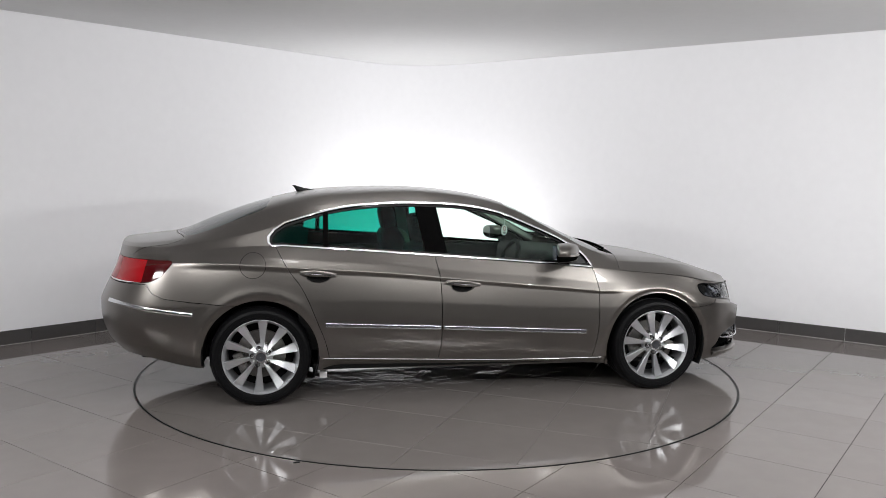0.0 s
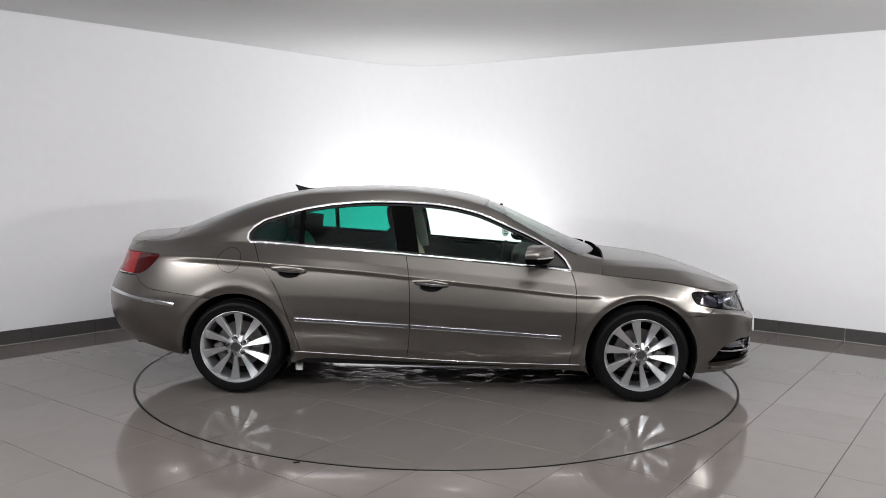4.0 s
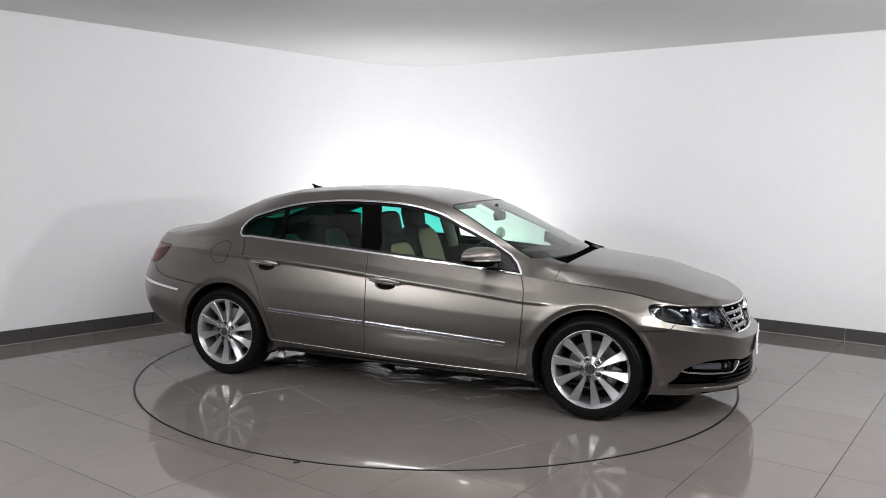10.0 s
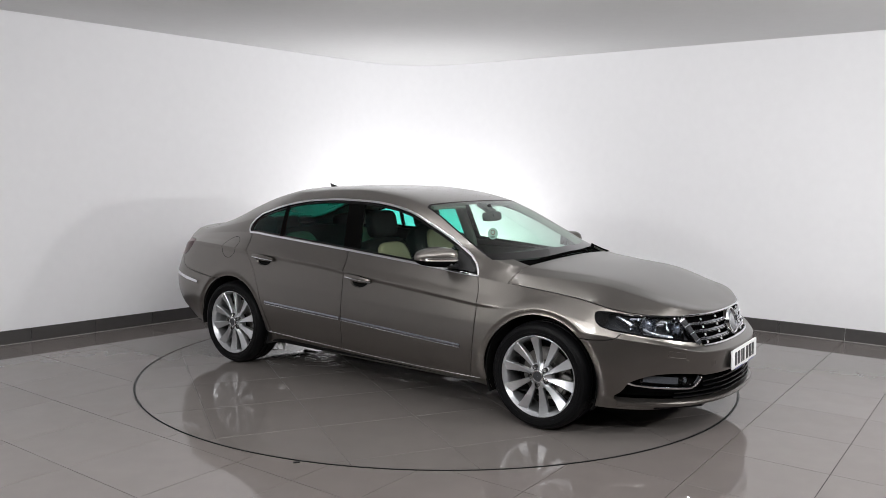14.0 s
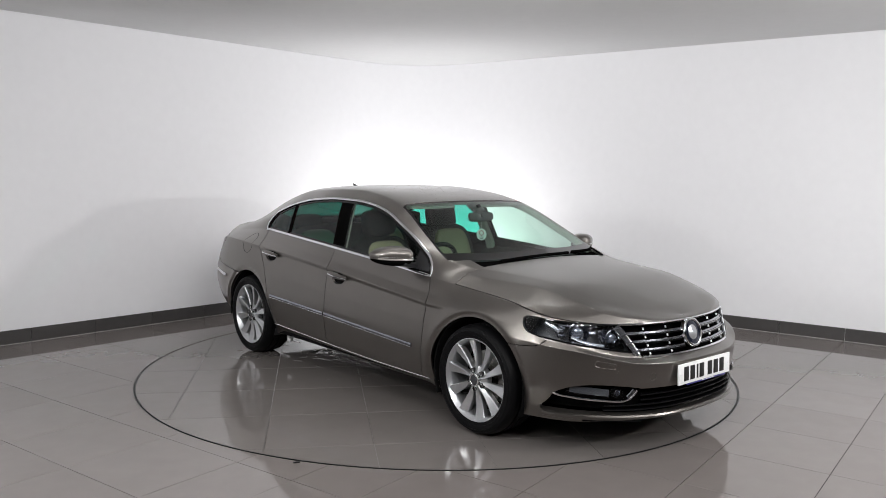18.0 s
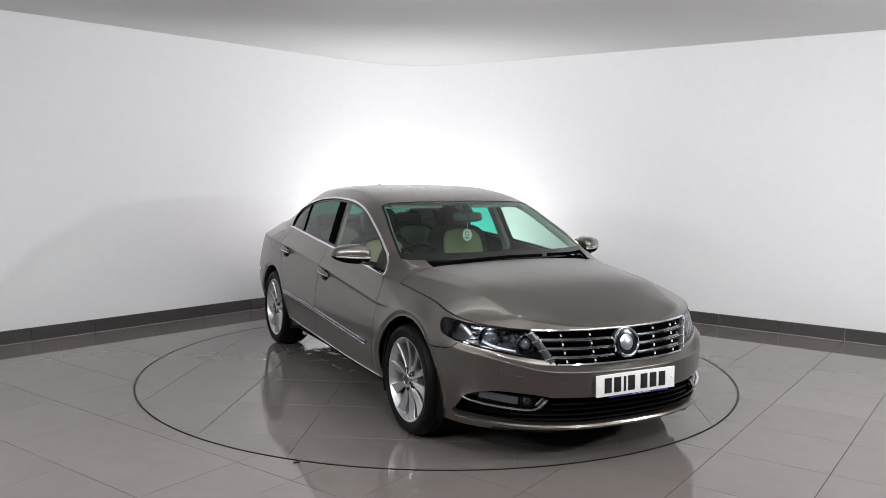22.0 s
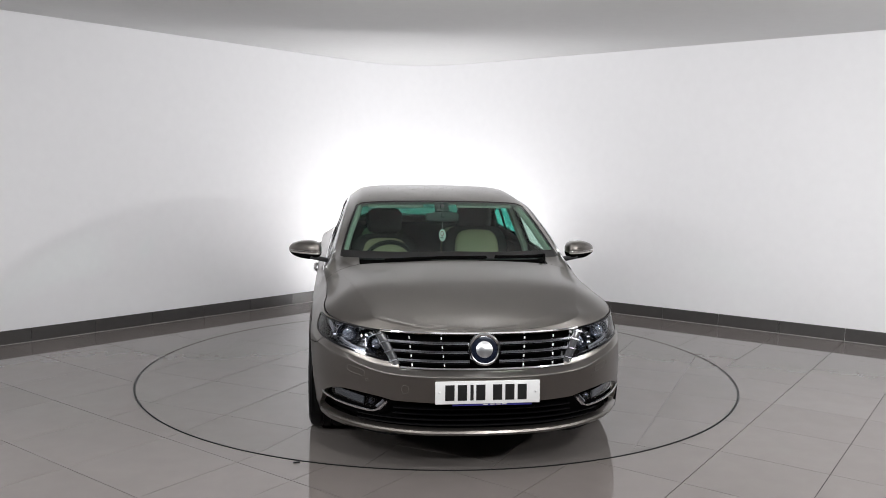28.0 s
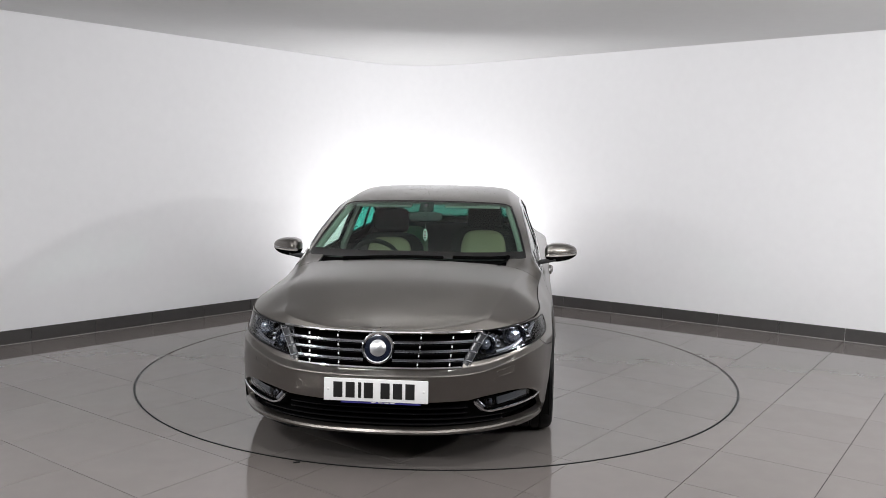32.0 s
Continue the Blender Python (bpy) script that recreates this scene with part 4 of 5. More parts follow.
def spoke_mesh():
    """One blade of the ten: slim at the hub, broad at the rim, a ridge along one edge."""
    b = bmesh.new()
    rows = []
    for i in range(9):
        t = i / 8
        r = 0.026 + 0.208 * t
        w0, w1 = -0.008 - 0.010 * t, 0.006 + 0.040 * t ** 1.1
        lean = -0.004 - 0.008 * t
        face = -0.010 - 0.012 * math.sin(math.pi * t) + 0.004 * t
        prof = ((w0 + 0.004, face - 0.045), (w0, face - 0.007), (w0 + 0.004, face), (w0 + 0.007, face - 0.001), (w1 - 0.003, face - 0.009 - 0.006 * t), (w1, face - 0.014 - 0.006 * t), (w1 - 0.006, face - 0.050))
        rows.append([b.verts.new((lean + u, h, r - 2.1 * u * u * t)) for u, h in prof])
    for p, q in zip(rows[:-1], rows[1:]):
        for j in range(6):
            b.faces.new((p[j], p[j + 1], q[j + 1], q[j]))
    b.faces.new(rows[0])
    b.faces.new(rows[-1][::-1])
    bmesh.ops.recalc_face_normals(b, faces=b.faces)
    return b


WHEEL_ME = {
    "wheel": mesh_of(lathe([(.2445, -.004), (.2445, .001), (.2405, .002), (.2365, -.003), (.232, -.012), (.226, -.020), (.221, -.030), (.219, -.06), (.21, -.13), (.214, -.2), (.235, -.215), (.24, -.22)], 96), ALLOY),
    "tyre": mesh_of(lathe([(.238, -.010), (.243, .001), (.254, .0065), (.262, .0065), (.264, .009), (.285, .0115), (.287, .009), (.302, .004), (.311, -.008), (.317, -.024), (.3205, -.040), (.3215, -.058),
                           (.314, -.060), (.314, -.068), (.3220, -.070), (.3222, -.11), (.314, -.112), (.314, -.122), (.3222, -.124), (.3215, -.175), (.314, -.177), (.314, -.185), (.3205, -.187), (.317, -.205), (.30, -.232), (.26, -.238), (.236, -.225)], 96), TYRE),
    "spoke": mesh_of(spoke_mesh(), ALLOY),
    "hub": mesh_of(lathe([(.001, -.016), (.044, -.018), (.066, -.030), (.076, -.036), (.078, -.07), (.02, -.07)], 48), ALLOY),
    "hub_cap": mesh_of(lathe([(.028, -.001), (.030, .003), (.036, .003), (.040, -.002), (.042, -.02)], 40), CHROME),
    "cap_disc": mesh_of(lathe([(.001, .0012), (.018, .0008), (.0285, -.0006), (.030, -.004)], 32), BLADE),
    "bolt_well": mesh_of(lathe([(.001, -.026), (.0110, -.026), (.0125, -.012), (.0145, -.012), (.0155, -.03)], 20), BLACK),
    "wheel_bolt": mesh_of(lathe([(.001, -.018), (.0055, -.018), (.0075, -.0195), (.0085, -.026)], 6), STEEL),
    "brake_disc": mesh_of(lathe([(.06, -.10), (.075, -.10), (.08, -.118), (.158, -.118), (.158, -.142), (.06, -.142)], 64), STEEL),
    "dust_plate": mesh_of(lathe([(.02, -.15), (.215, -.15), (.215, -.155), (.02, -.155)], 48), DARK),
}


def wheel_piece(name, key, parent, m=None, label=""):
    o = new(name, WHEEL_ME[key])
    o.parent = parent
    if m is not None:
        o.matrix_basis = m
    return tagged(o, label) if label else o


def caliper(at, rot):
    b = box(.07, .075, .15, (.135, -.125, 0), bevel=.012, seg=3)
    box(.035, .02, .09, (.135, -.082, 0), bevel=.006, bm=b)
    b.transform(Matrix.Rotation(radians(rot), 4, "Y"))
    return b


for side in (1, -1):
    for wx in WHEELS:
        at = pose(wx + CX, side * 0.884 + CY, 0.3222, 0, 0, 0 if side > 0 else 180)
        w = wheel_piece("wheel", "wheel", car, at, "silver ten-spoke alloy wheel with black tyre")
        wheel_piece("tyre", "tyre", w, None, "black low-profile tyre")
        spin = 9 if wx > 0 else -4
        for i in range(10):
            wheel_piece("spoke", "spoke", w, Matrix.Rotation(radians(36 * i + spin), 4, "Y"))
        wheel_piece("hub", "hub", w)
        wheel_piece("hub_cap", "hub_cap", w, None, "chrome centre cap")
        wheel_piece("cap_disc", "cap_disc", w, None, "dark centre disc")
        for i in range(5):
            m = Matrix.Rotation(radians(72 * i + 18 + spin), 4, "Y") @ Matrix.Translation((0, 0, 0.056))
            wheel_piece("bolt_well", "bolt_well", w, m)
            wheel_piece("wheel_bolt", "wheel_bolt", w, m)
        d = wheel_piece("brake_disc", "brake_disc", car, at, "steel brake disc")
        wheel_piece("dust_plate", "dust_plate", d)
        part("caliper", caliper(None, 25 if side * wx > 0 else 155), STEEL, d, "grey brake caliper")
        # arch liner
        b = bmesh.new()
        prev = None
        for i in range(41):
            a = radians(-24 + (228 if wx > 0 else 212) * i / 40)
            row = [b.verts.new((wx + r * math.cos(a), side * y, .322 + r * math.sin(a))) for r, y in ((.372, .872), (.366, .865), (.366, .60), (.10, .60))]
            if prev:
                for j in range(3):
                    b.faces.new((prev[j], prev[j + 1], row[j + 1], row[j]))
            prev = row
        part("arch_liner", b, DARK, car, "black wheel-arch liner")


# ---------------------------------------------------------------- underside
b = box(3.7, 1.20, .05, (.15, 0, .215), bevel=.02)
part("undertray", b, DARK, car, "dark underbody tray")
part("floor_pan", box(1.95, 1.66, .04, (-.05, 0, .235), bevel=.01), DARK, car, "dark cabin floor")
part("engine_bay", box(1.05, 1.10, .42, (1.55, 0, .40), bevel=.05), DARK, car, "dark engine bay block")
part("boot_tub", box(.75, 1.10, .42, (-1.72, 0, .55), bevel=.05), DARK, car, "dark boot floor")
for name, lo, hi, z, k in (("chin_plate", 1.05, 2.2, .199, .90), ("rear_plate", -2.12, -1.72, .300, .84)):
    q = [(x, y * k) for x, y in zip(XB, YB) if lo < x < hi]
    b = bmesh.new()
    rows = [[b.verts.new((x, y, z + h)) for x, y in q + [(x_, -y_) for x_, y_ in reversed(q)]] for h in (0, .012)]
    b.faces.new(rows[0][::-1])
    b.faces.new(rows[1])
    for i in range(len(rows[0])):
        j = (i + 1) % len(rows[0])
        b.faces.new((rows[0][i], rows[0][j], rows[1][j], rows[1][i]))
    bmesh.ops.recalc_face_normals(b, faces=b.faces)
    part(name, b, DARK, car, "black plastic underside panel", smooth=False)
part("jacking_bracket", box(.05, .03, .05, (-.955, -.74, .165), bevel=.006), WHITE, car, "white underbody bracket")
part("exhaust_pipe", disc([(.025, -.6), (.028, -.6), (.028, .6), (.025, .6)], (-1.1, .25, .17), 0), STEEL, car, "steel exhaust pipe")
bar_ob("splitter", [front_at(y, .215, 0, 2)[0] + np.array((-.03, 0, -.012)) for y in np.linspace(-.68, .68, 40)], .035, .012, [(0, 0, 1)] * 40, DARK, car, "black underside lip")


# ---------------------------------------------------------------- nose details
def nose_bar(name, pts, width, height, lift, material, parent, label="", lo=0, hi=5.0):
    q = [front_at(y, z, lo, hi) for y, z in pts]
    return bar_ob(name, [p + m * lift for p, m in q], width, height, [m for _, m in q], material, parent, label)


grille = nose_bar("grille", [(y, .7065 + .006 * (abs(y) / .5) ** 2) for y in np.linspace(-.515, .515, 50)], .012, .014, .002, CHROME, car, "chrome grille with horizontal slats", 3, 5.2)
nose_bar("grille_lower_edge", [(y, .5365 + .004 * (abs(y) / .4) ** 2) for y in np.linspace(-.418, .418, 44)], .014, .014, .002, CHROME, grille, "", 3, 5)
for z in (.577, .620, .663):
    e = float(grille_edge(z)) - .004
    for s in (1, -1):
        ys = np.linspace(.075 * s, e * s, 24)
        nose_bar("slat", [(y, z + .004 * (abs(y) / .45) ** 2) for y in ys], .015, .016, -.012, GRILLE, grille, "chrome slat", 3, 5.2)
        nose_bar("slat_edge", [(y, z - .0075 + .004 * (abs(y) / .45) ** 2) for y in ys], .004, .006, -.003, CHROME, grille, "bright lower edge of the slat", 3, 5.2)
        # the shade below the slat, put in as a black bar
        nose_bar("slat_shadow", [(y, z - .0135 + .004 * (abs(y) / .45) ** 2) for y in ys], .009, .02, -.014, GLOSSB, grille, "black bar standing in for the shade under the slat", 3, 5.2)
for s in (1, -1):
    for y0 in (.20, .36):
        for z in (.557, .599, .642, .686):
            # glints on the struts, put into the colour of short near-white stubs
            nose_bar("strut", [(s * (y0 + .10 * (q - .54)), q) for q in (z - .006, z, z + .006)], .0066, .010, -.006, GLINT, grille, "short grille strut, pale colour standing in for its glint", 3, 5.2)
    nose_bar("end_blade", [(s * (float(grille_edge(z)) + .012), z) for z in np.linspace(.552, .704, 14)], .040, .014, -.006, BLADE, grille, "dark end blade", 3, 5.2)
    nose_bar("blade_edge", [(s * (float(grille_edge(z)) + .034), z) for z in np.linspace(.550, .704, 14)], .005, .010, -.001, CHROME, grille, "chrome edge of the end blade", 3, 5.2)
    for z in (.577, .620, .663, .700):
        nose_bar("blade_bar", [(s * (float(grille_edge(z)) - .006), z), (s * (float(grille_edge(z)) + .013), z - .006), (s * (float(grille_edge(z)) + .033), z - .014)], .010, .012, -.001, GRILLE, grille, "chrome end of the slat", 3, 5.2)

# round badge, plain shapes only
p, m = front_at(0, .632, 3, 5.2)
tilt = -math.degrees(math.atan2(m[2], m[0]))
c = p + m * 0.004
badge = part("badge", disc([(.066, -.012), (.068, .008), (.074, .012), (.081, .010), (.085, .002), (.085, -.02)], c, 0, tilt, 64), CHROME, car, "round chrome badge ring")
part("badge_disc", disc([(.001, .004), (.05, .004), (.067, .002), (.067, -.01)], c, 0, tilt, 48), mat("badge_blue_black", (.012, .016, .03), .12, .3, .6, .05), badge, "dark badge disc")
part("badge_dome", disc([(.001, .014), (.018, .013), (.034, .009), (.044, .003), (.046, -.004)], c, 0, tilt, 40), ALLOY, badge, "plain chrome dome")

# number plate with unreadable bars
px = float(front_at(0, .44, 1, 4)[0][0]) + .010
plate = part("number_plate", box(.010, .524, .113, (px, .006, .438), (0, -2, 0), .003), WHITE, car, "white number plate with plain black bars")
for i, y in enumerate((-.188, -.126, -.078, -.034, .050, .112, .174)):
    part("bar", box(.003, .016 if i == 2 else .046, .078, (px + .0052, y * 1.0 + .004, .438), (0, -2, 0), .001), INK, plate)
part("plate_strip", box(.006, .40, .013, (px - .001, .03, .377), (0, -2, 0), .002), BLUE, plate, "narrow blue strip under the plate")
for y in (-.005, .03, .06, .09):
    part("strip_bar", box(.002, .022, .004, (px + .003, y, .377), bevel=.0005, seg=1), WHITE, plate)
for y in (-.235, .247):
    part("screw_cap", ball(.006, (px + .006, y, .440), (.5, 1, 1), 12), WHITE, plate, "white screw cap")

# painted lip under the intake
edge = [(-y, z) for y, z in ((.83, .238), (.80, .234), (.70, .231), (.56, .230), (.30, .229))] + [(0, .229)]
edge = edge + [(-y, z) for y, z in reversed(edge[:-1])]
ys = np.linspace(-.81, .81, 90)
nose_bar("front_lip", [(y, float(np.interp(y, [e[0] for e in edge], [e[1] for e in edge]))) for y in ys], .032, .024, .004, PAINT, car, "painted front lip", 0, 4)

# lower intake slats and fog lamps
for z in (.266, .292, .318, .344):
    e = .46 if z > .3 else .64
    nose_bar("intake_slat", [(y, z) for y in np.linspace(-e, e, 44)], .010, .026, -.024, GLOSSB, car, "gloss black intake slat", 0, 4)
for s in (1, -1):
    fog = nose_bar("fog_trim", [(s * y, z) for y, z in ((.808, .352), (.79, .343), (.74, .333), (.69, .327), (.63, .322), (.58, .318), (.555, .319), (.53, .329), (.505, .350), (.485, .374))],
                   .012, .020, -.004, CHROME, car, "chrome fog lamp trim", 0, 4)
    q, m = front_at(.575, .358, 0, 4)
    at = (q - m * .03) * (1, s, 1)
    head = math.degrees(math.atan2(m[1] * s, m[0])) * .6
    lampf = part("fog_lamp", disc([(.006, -.02), (.014, -.010), (.018, .002), (.016, .004), (.012, -.004)], at, head), SATIN, fog, "small round fog lamp")
    part("fog_bezel", disc([(.018, .0), (.028, .002), (.036, -.012)], at, head), VOID, fog, "black fog lamp bezel")
    nose_bar("corner_lamp", [(s * y, .356 + (y - .6) * .12) for y in np.linspace(.615, .765, 12)], .040, .012, -.030, LAMPG, fog, "dark clear-lensed cornering lamp", 0, 4)
    nose_bar("corner_lens", [(s * y, .358 + (y - .6) * .12) for y in np.linspace(.545, .775, 16)], .050, .004, -.016, LENS, fog, "clear lens over the fog lamp", 0, 4)
    nose_bar("fog_blade", [(s * y, z) for y, z in ((.532, .336), (.518, .350), (.506, .362), (.496, .374))], .034, .018, -.004, SATIN, fog, "satin upright blade of the fog trim", 0, 4)
    # washer cover and parking sensors
    ring = []
    for y, z in rounded([(.600, .489), (.640, .497), (.682, .506), (.684, .522), (.681, .538), (.640, .529), (.598, .521), (.598, .505)], 1):
        ring.append(front_at(s * y, z, 0, 4))
    bar_ob("washer_cover", [p_ + m_ * .0003 for p_, m_ in ring], .003, .0022, [m_ for _, m_ in ring], PAINT, car, "headlamp washer cover outline", closed=True)
    ring = [front_at(s * .585 + .006 * math.cos(a), .475 + .006 * math.sin(a), 0, 4) for a in np.linspace(0, 6.28, 12, False)]
    bar_ob("parking_sensor", [p_ + m_ * .0003 for p_, m_ in ring], .002, .0022, [m_ for _, m_ in ring], PAINT, car, "small round parking sensor", closed=True)
ring = [front_at(-.40 + .018 * math.cos(a), .442 + .022 * math.sin(a), 0, 4) for a in np.linspace(0, 6.28, 24, False)]
bar_ob("tow_cover", [p_ + m_ * .0003 for p_, m_ in ring], .003, .0022, [m_ for _, m_ in ring], PAINT, car, "round towing-eye cover outline", closed=True)

# chrome along the rear bumper
for s in (1, -1):
    pts = [side_at(x, z, 0, 4) for x, z in ((-1.77, .604), (-1.85, .613), (-1.95, .624), (-2.05, .637), (-2.13, .650), (-2.2, .662), (-2.26, .669), (-2.31, .672))]
    bar_ob("bumper_chrome", np.array([p_ + m_ * .002 for p_, m_ in pts]) * (1, s, 1), .026, .014, np.array([m_ for _, m_ in pts]) * (1, s, 1), CHROME, car, "chrome strip along the rear bumper")
    q = [side_at(x, float(sill_z(x)) + .002, 0, 3) for x in np.linspace(-.96, .95, 30)]
    bar_ob("sill_edge", np.array([p_ - m_ * .001 for p_, m_ in q]) * (1, s, 1), .006, .010, np.array([m_ for _, m_ in q]) * (1, s, 1), CHROME, car, "bright edge strip of the sill")
    part("mud_flap", box(.012, .14, .06, (-1.0, s * .78, .222), (0, 12, 0), .004), BLACK, car, "black rubber flap behind the sill")


# ---------------------------------------------------------------- mirrors, wipers, aerial
def shell(at, r, power, cut=None, n=28):
    """A rounded hollow form (superellipsoid), optionally flattened."""
    b = bmesh.new()
    bmesh.ops.create_uvsphere(b, u_segments=n * 2, v_segments=n, radius=1)
    for v in b.verts:
        c_ = v.co
        q = Vector([math.copysign(abs(k_) ** power, k_) for k_ in c_])
        v.co = Vector((q.x * r[0], q.y * r[1], q.z * r[2]))
        if cut:
            v.co = Vector(cut(v.co))
    b.transform(Matrix.Translation(at))
    return b


def mirror_form(co, s):
    x, y, z = co
    t = (y * s + .095) / .19
    x = x * (1.0 - .35 * t) + .030 - .085 * t
    z = z * (1.0 - .30 * t * t) + .004
    edge_x = -.040 - .045 * t
    if x < edge_x:
        x = edge_x + (x - edge_x) * .15
    return x, y, z


for s in (1, -1):
    at = (.655, s * .952, .980)
    house = shell(at, (.108, .110, .066), .72, lambda c_: mirror_form(c_, s))
    up = house.copy()
    bmesh.ops.delete(up, geom=[f for f in up.faces if f.calc_center_median().z < .970], context="FACES")
    bmesh.ops.delete(house, geom=[f for f in house.faces if f.calc_center_median().z >= .970], context="FACES")
    mir = part("door_mirror", up, PAINT, car, "painted door mirror")
    part("mirror_base", house, VOID, mir, "black lower mirror shell")
    arm = box(.080, .12, .030, (.70, s * .862, .930), (s * 14, 0, s * -12), .010, 3)
    part("mirror_arm", arm, BLACK, mir, "black mirror arm")
    rows = []
    for i in range(17):
        a = radians(-62 + 118 * i / 16)
        c_ = Vector(mirror_form((.1085 * math.copysign(abs(math.cos(a)) ** .72, math.cos(a)), s * .1105 * math.copysign(abs(math.sin(a)) ** .72, math.sin(a)), -.018), s))
        rows.append(Vector(at) + c_)
    bar_ob("indicator_strip", rows, .010, .006, [((r_ - Vector(at)).normalized()) for r_ in rows], AMBER, mir, "clear side indicator strip")
    bar_ob("mirror_chrome", [r_ + Vector((0, 0, .012)) for r_ in rows], .004, .005, [((r_ - Vector(at)).normalized()) for r_ in rows], CHROME, mir, "thin chrome line on the mirror")
    part("mirror_glass", box(.004, .15, .09, (.600, s * .945, .98), (0, 0, s * -12), .002), mat_lens(), mir, "mirror glass")

for path, lift in (([(1.118, -.44), (1.132, -.25), (1.136, -.05), (1.132, .10), (1.118, .20)], .005), ([(1.10, .26), (1.075, .40), (1.045, .50), (1.005, .58), (.985, .61)], .004)):
    q = [top_at(x, y) for x, y in path]
    wip = bar_ob("wiper", [p_ + m_ * lift for p_, m_ in q], .014, .018, [m_ for _, m_ in q], VOID, car, "black windscreen wiper")
    arm = [top_at(*path[-1]), top_at((path[-1][0] + 1.15) / 2, path[-1][1] - .02), top_at(1.14, path[-1][1] - .06)]
    bar_ob("wiper_arm", [p_ + m_ * (lift + .001) for p_, m_ in arm], .018, .010, [m_ for _, m_ in arm], VOID, wip, "black wiper arm")

b = bmesh.new()
rows = []
for i in range(12):
    t = i / 11
    x = -.985 - .125 * t
    base = float(top_at(x, 0)[0][2]) - .004
    hgt = .006 + .052 * t ** 1.6 if t < .93 else .050
    w0 = .018 * (1 - .55 * t)
    rows.append([b.verts.new(v) for v in ((x, w0, base), (x - .02 * t, w0 * .35, base + hgt * .7), (x - .035 * t, 0, base + hgt), (x - .02 * t, -w0 * .35, base + hgt * .7), (x, -w0, base))])
for p_, q_ in zip(rows[:-1], rows[1:]):
    for j in range(4):
        b.faces.new((p_[j], q_[j], q_[j + 1], p_[j + 1]))
b.faces.new(rows[0])
b.faces.new(rows[-1][::-1])
bmesh.ops.recalc_face_normals(b, faces=b.faces)
part("aerial", b, GLOSSB, car, "black shark-fin roof aerial")

# rain drops left on the roof
rng = random.Random(5)
V, F = [], []
for i in range(700):
    x, y = rng.uniform(-1.2, .28), rng.gauss(0, .28)
    if abs(y) > .52:
        continue
    p_, m_ = top_at(x, y)
    r_ = rng.choice((.0016, .002, .0028, .004)) * rng.uniform(.7, 1.2)
    k = len(V)
    for j in range(7):
        a = 2 * math.pi * j / 7
        V.append((p_[0] + r_ * math.cos(a), p_[1] + r_ * math.sin(a), p_[2] - .0005))
    for j in range(7):
        a = 2 * math.pi * j / 7
        V.append((p_[0] + .6 * r_ * math.cos(a), p_[1] + .6 * r_ * math.sin(a), p_[2] + r_ * .45))
    for j in range(7):
        n_ = (j + 1) % 7
        F.append((k + j, k + n_, k + 7 + n_, k + 7 + j))
    F.append(tuple(k + 7 + j for j in range(7)))
tagged(mesh_ob("rain_drops", V, F, WATER, car), "small rain drops on the roof", kind="stuff")


# ---------------------------------------------------------------- cabin
def cushion(size, at, rot=(0, 0, 0), power=.45):
    b = shell((0, 0, 0), [k_ / 2 for k_ in size], power, None, 16)
    b.transform(pose(*at, *rot))
    return b


for s in (1, -1):
    y = s * .37
    fx, low = (0.0, 0.0) if s > 0 else (.11, .06)      # the driver's seat stands further forward and lower
    seat = part("front_seat", cushion((.54, .52, .18), (.06 + fx, y, .44 - low), (0, -6, 0)), LEATHER, car, "black and beige leather front seat")
    part("seat_cushion", cushion((.46, .30, .10), (.08 + fx, y, .50 - low), (0, -6, 0)), CREAM, seat, "beige seat centre")
    part("backrest", cushion((.20, .54, .66), (-.30 + fx, y, .76 - low), (0, -18, 0), .5), LEATHER, seat, "black backrest shell")
    part("back_panel", cushion((.12, .36, .54), (-.225 + fx, y, .79 - low), (0, -18, 0), .5), CREAM, seat, "beige backrest centre")
    part("headrest", cushion((.12, .28, .20), (-.40 + fx * 1.2, y, 1.145 - low * .4), (0, -12, 0), .5), LEATHER, seat, "black headrest")
    for dy in (-.06, .06):
        part("headrest_post", disc([(.006, -.06), (.006, .06)], (-.385 + fx * 1.15, y + dy, 1.04 - low * .5), 0, -78, 10), STEEL, seat, "steel headrest post")
    part("door_card", box(2.0, .05, .56, (-.12, s * .78, .62), bevel=.02), LEATHER, car, "dark inner door lining")
    part("armrest", box(1.6, .07, .05, (-.1, s * .745, .70), bevel=.015), CREAM, car, "beige door armrest")
    inner = [(x, s * (float(knots(x, YL[7])) * .915 - .02), float(knots(x, ZL[7])) - .035) for x in np.linspace(.92, .25, 12)]
    bar_ob("pillar_lining", inner, .045, .025, [(.3, -s * .9, .3)] * 12, LINING, car, "pale windscreen pillar lining")
    q = [side_at(-.20 - .19 * (z - .95), z, 4.9, 6.5) for z in np.linspace(.90, 1.29, 8)]
    bar_ob("centre_pillar", np.array([p_ - m_ * .045 for p_, m_ in q]) * (1, s, 1), .09, .05, np.array([m_ for _, m_ in q]) * (1, s, 1), LINING, car, "pale inner centre pillar")
    q = [side_at(-1.18 - .1 * (1.1 - z), z, 4.9, 6.5) for z in np.linspace(1.0, 1.17, 5)]
    bar_ob("rear_pillar", np.array([p_ - m_ * .06 for p_, m_ in q]) * (1, s, 1), .26, .05, np.array([m_ for _, m_ in q]) * (1, s, 1), LEATHER, car, "dark rear pillar lining")

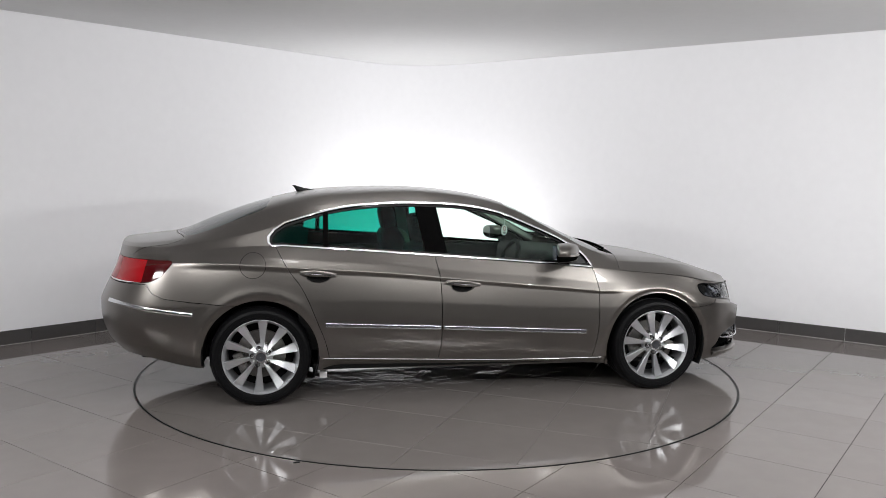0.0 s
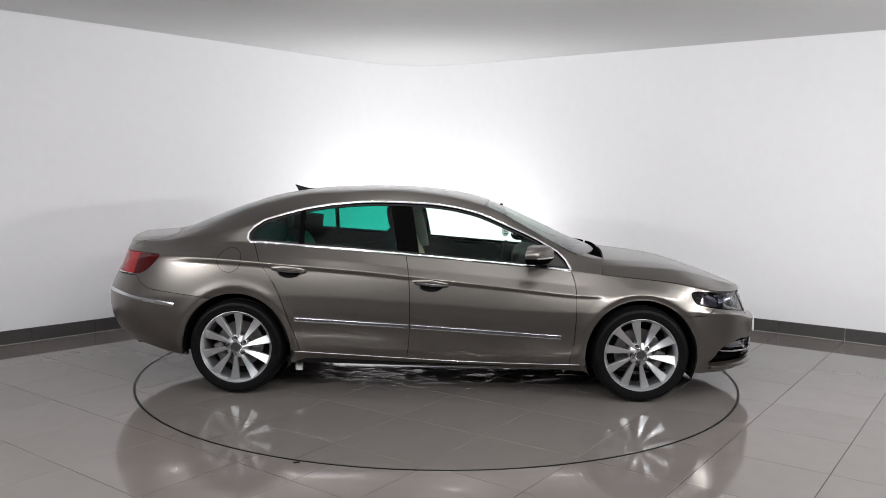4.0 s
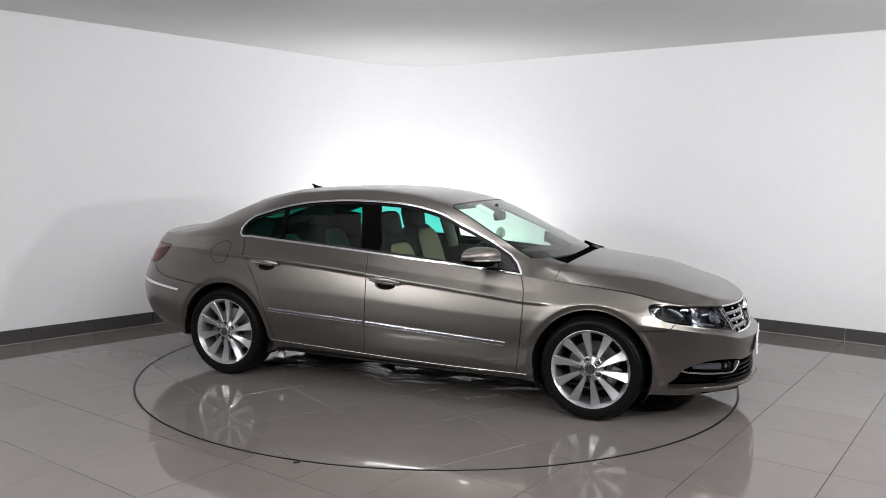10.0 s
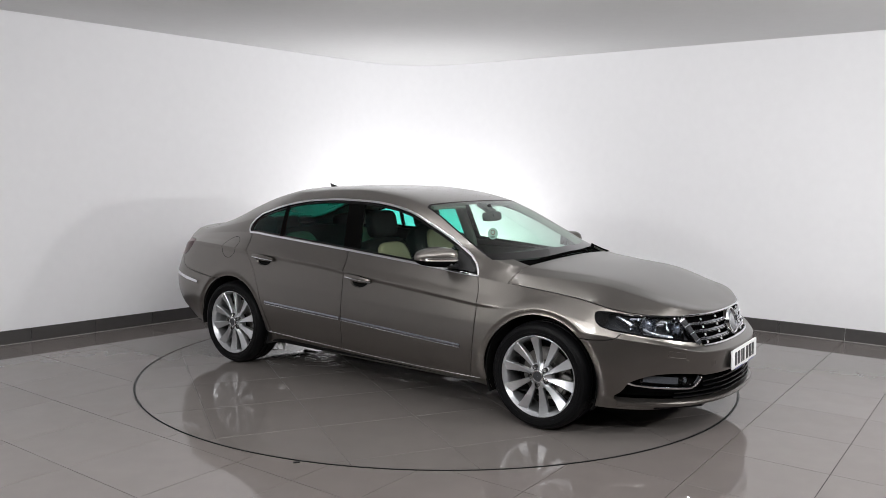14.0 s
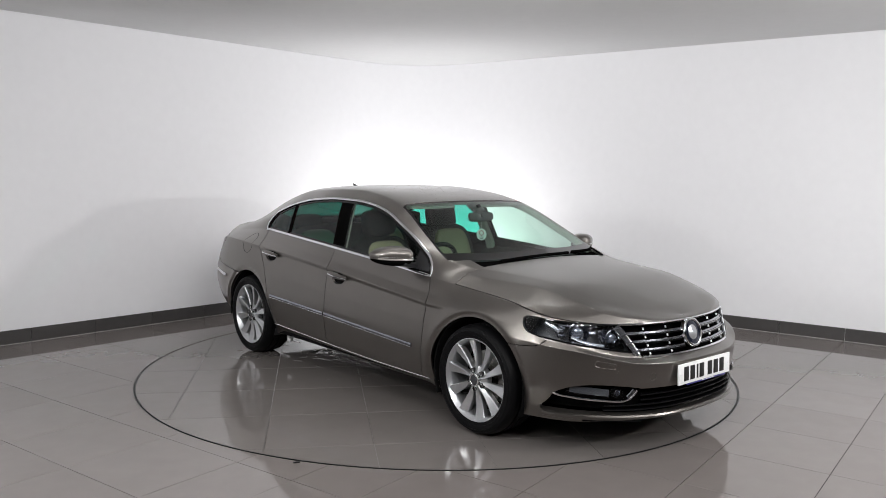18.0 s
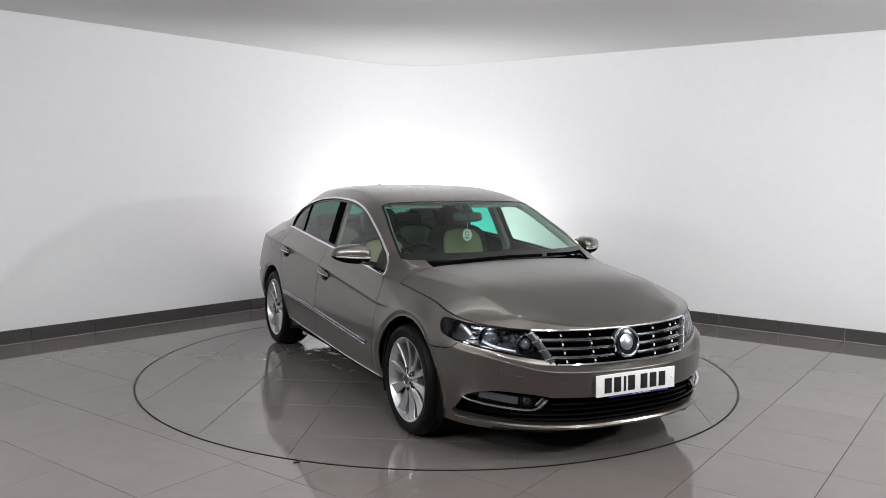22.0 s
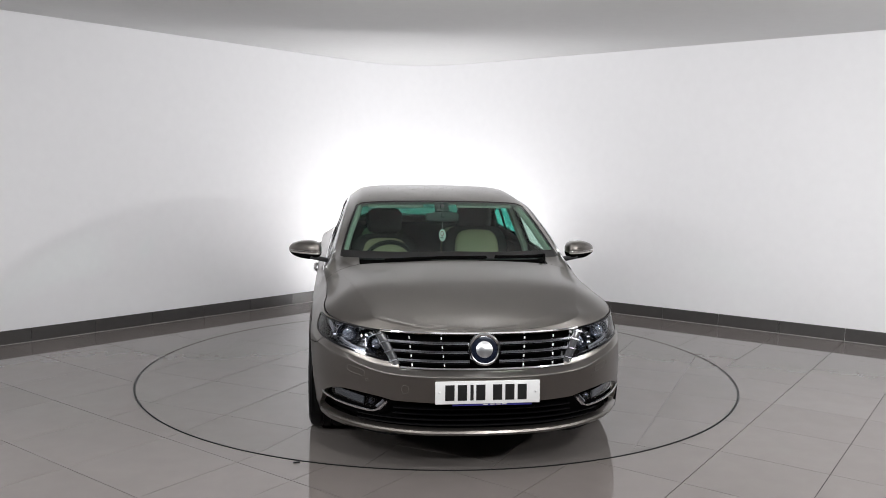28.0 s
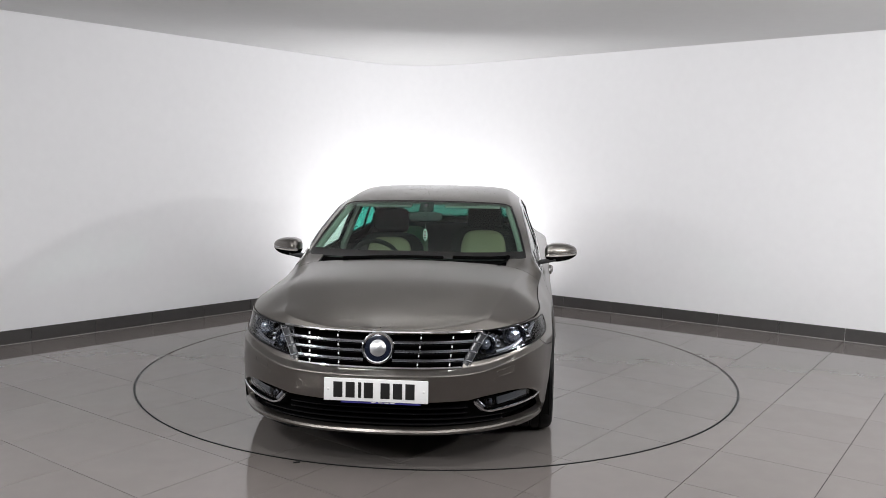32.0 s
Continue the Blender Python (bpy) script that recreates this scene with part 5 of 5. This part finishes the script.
bench = part("rear_bench", cushion((.55, 1.25, .20), (-.80, 0, .45), (0, -6, 0), .4), LEATHER, car, "black and beige leather rear bench")
part("bench_back", cushion((.20, 1.25, .62), (-1.15, 0, .75), (0, -24, 0), .4), LEATHER, bench, "rear backrest")
for y in (-.36, .36):
    part("bench_panel", cushion((.10, .36, .50), (-1.075, y, .78), (0, -24, 0), .5), CREAM, bench, "beige rear backrest panel")
    part("rear_headrest", cushion((.10, .26, .13), (-1.30, y, 1.07), (0, -15, 0), .5), LEATHER, bench, "black rear headrest")
part("parcel_shelf", box(.62, 1.16, .03, (-1.58, 0, .985), (0, 2, 0), .01), LEATHER, car, "dark parcel shelf")
part("centre_console", box(.9, .22, .30, (.20, 0, .42), bevel=.03), LEATHER, car, "dark centre console")
b = cushion((.62, 1.44, .34), (.86, 0, .765), (0, 4, 0), .35)
dash = part("dashboard", b, LEATHER, car, "black moulded dashboard")
part("instrument_hood", cushion((.22, .42, .12), (.62, -.37, .90), (0, 0, 0), .6), LEATHER, dash, "instrument hood")
part("screen_stack", box(.03, .24, .22, (.57, 0, .78), (0, 18, 0), .008), GLOSSB, dash, "black radio stack")
b = bmesh.new()
V, F = sweep([(0, .185 * math.cos(a), .185 * math.sin(a)) for a in np.linspace(0, 2 * math.pi, 40, False)], .030, .030, [(1, 0, 0)] * 40, True)
vs = [b.verts.new(tuple(map(float, v))) for v in V]
for f in F:
    b.faces.new([vs[q] for q in f])
bmesh.ops.recalc_face_normals(b, faces=b.faces)
at_wheel = pose(.40, -.37, .845, 0, 22, 0)
b.transform(at_wheel)
wheel_ob = part("steering_wheel", b, LEATHER, car, "black leather steering wheel")
b = cushion((.06, .16, .13), (.01, 0, -.01), (0, 0, 0), .6)
b.transform(at_wheel)
part("airbag_cover", b, BLACK, wheel_ob, "black steering wheel boss")
for a in (8, 172, 270):
    b = box(.018, .13, .034, (0, .115, 0), bevel=.006)
    b.transform(at_wheel @ pose(0, 0, 0, a, 0, 0))
    part("wheel_spoke", b, SATIN, wheel_ob, "satin steering wheel spoke")

mirror_in = part("interior_mirror", cushion((.035, .24, .070), (.47, 0, 1.195), (0, -8, 0), .5), BLACK, car, "black interior mirror")
part("mirror_stem", box(.03, .025, .10, (.46, 0, 1.235), (0, -30, 0), .006), BLACK, mirror_in, "mirror stem")
part("sensor_box", box(.12, .10, .03, (.42, 0, 1.255), (0, 27, 0), .01), BLACK, mirror_in, "rain sensor cover")
part("tag_string", box(.0015, .0015, .09, (.48, .0, 1.14), bevel=0), WHITE, mirror_in, "string of the tag")
tag = part("air_freshener", disc([(.001, .002), (.030, .002), (.032, 0), (.030, -.002), (.001, -.002)], (0, 0, 0), 0, 0, 32), WHITE, car, "white oval air freshener card hanging from the mirror")
tag.matrix_basis = pose(.48 + CX, CY, 1.068, 0, 0, -56) @ Matrix.Diagonal((1, 1.15, 1.32, 1))
part("print_ring", disc([(.010, .0026), (.015, .0026), (.015, .0018), (.010, .0018)], (0, 0, .008), 0, 0, 24), REDP, tag, "round red print")
part("print_bar", box(.0008, .030, .004, (.0026, 0, -.014), bevel=0), INK, tag)
part("print_bar", box(.0008, .022, .003, (.0026, 0, -.021), bevel=0), INK, tag)
for s in (1, -1):
    part("sun_visor", box(.14, .40, .02, (.26, s * .32, 1.285), (0, 20, 0), .008), LINING, car, "pale folded sun visor")


# ---------------------------------------------------------------- drips of water left on the turntable under the car
def puddle(cx, cy, r, rng):
    n, V = 14, []
    for ring, z in ((1.0, 0.0003), (0.70, 0.0006)):
        for i in range(n):
            a = 2 * math.pi * i / n
            q = r * ring * (1 + 0.35 * math.sin(a * 2 + cx * 9) + 0.2 * math.sin(a * 5 + cy * 7))
            V.append((cx + q * 2.6 * math.cos(a), cy + q * math.sin(a), z))
    return V, [(i, (i + 1) % n, n + (i + 1) % n, n + i) for i in range(n)] + [tuple(range(n, 2 * n))]


rng = random.Random(11)
V, F = [], []
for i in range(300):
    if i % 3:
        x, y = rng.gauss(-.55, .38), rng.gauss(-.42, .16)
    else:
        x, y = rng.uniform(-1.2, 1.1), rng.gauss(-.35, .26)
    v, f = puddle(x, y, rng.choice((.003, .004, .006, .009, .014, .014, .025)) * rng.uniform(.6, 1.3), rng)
    k = len(V)
    V += v
    F += [tuple(q + k for q in g) for g in f]
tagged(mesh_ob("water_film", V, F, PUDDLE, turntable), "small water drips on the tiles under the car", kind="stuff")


# ---------------------------------------------------------------- floor pieces last
room_tiles()
table_tiles()


def motions():
    turns = [(float(t), pose(TX, 0, 0, 0, 0, float(knots(t, HEADING)))) for t in range(0, 33, 2)]
    walk(car, turns)
    walk(turntable, turns)


motions()
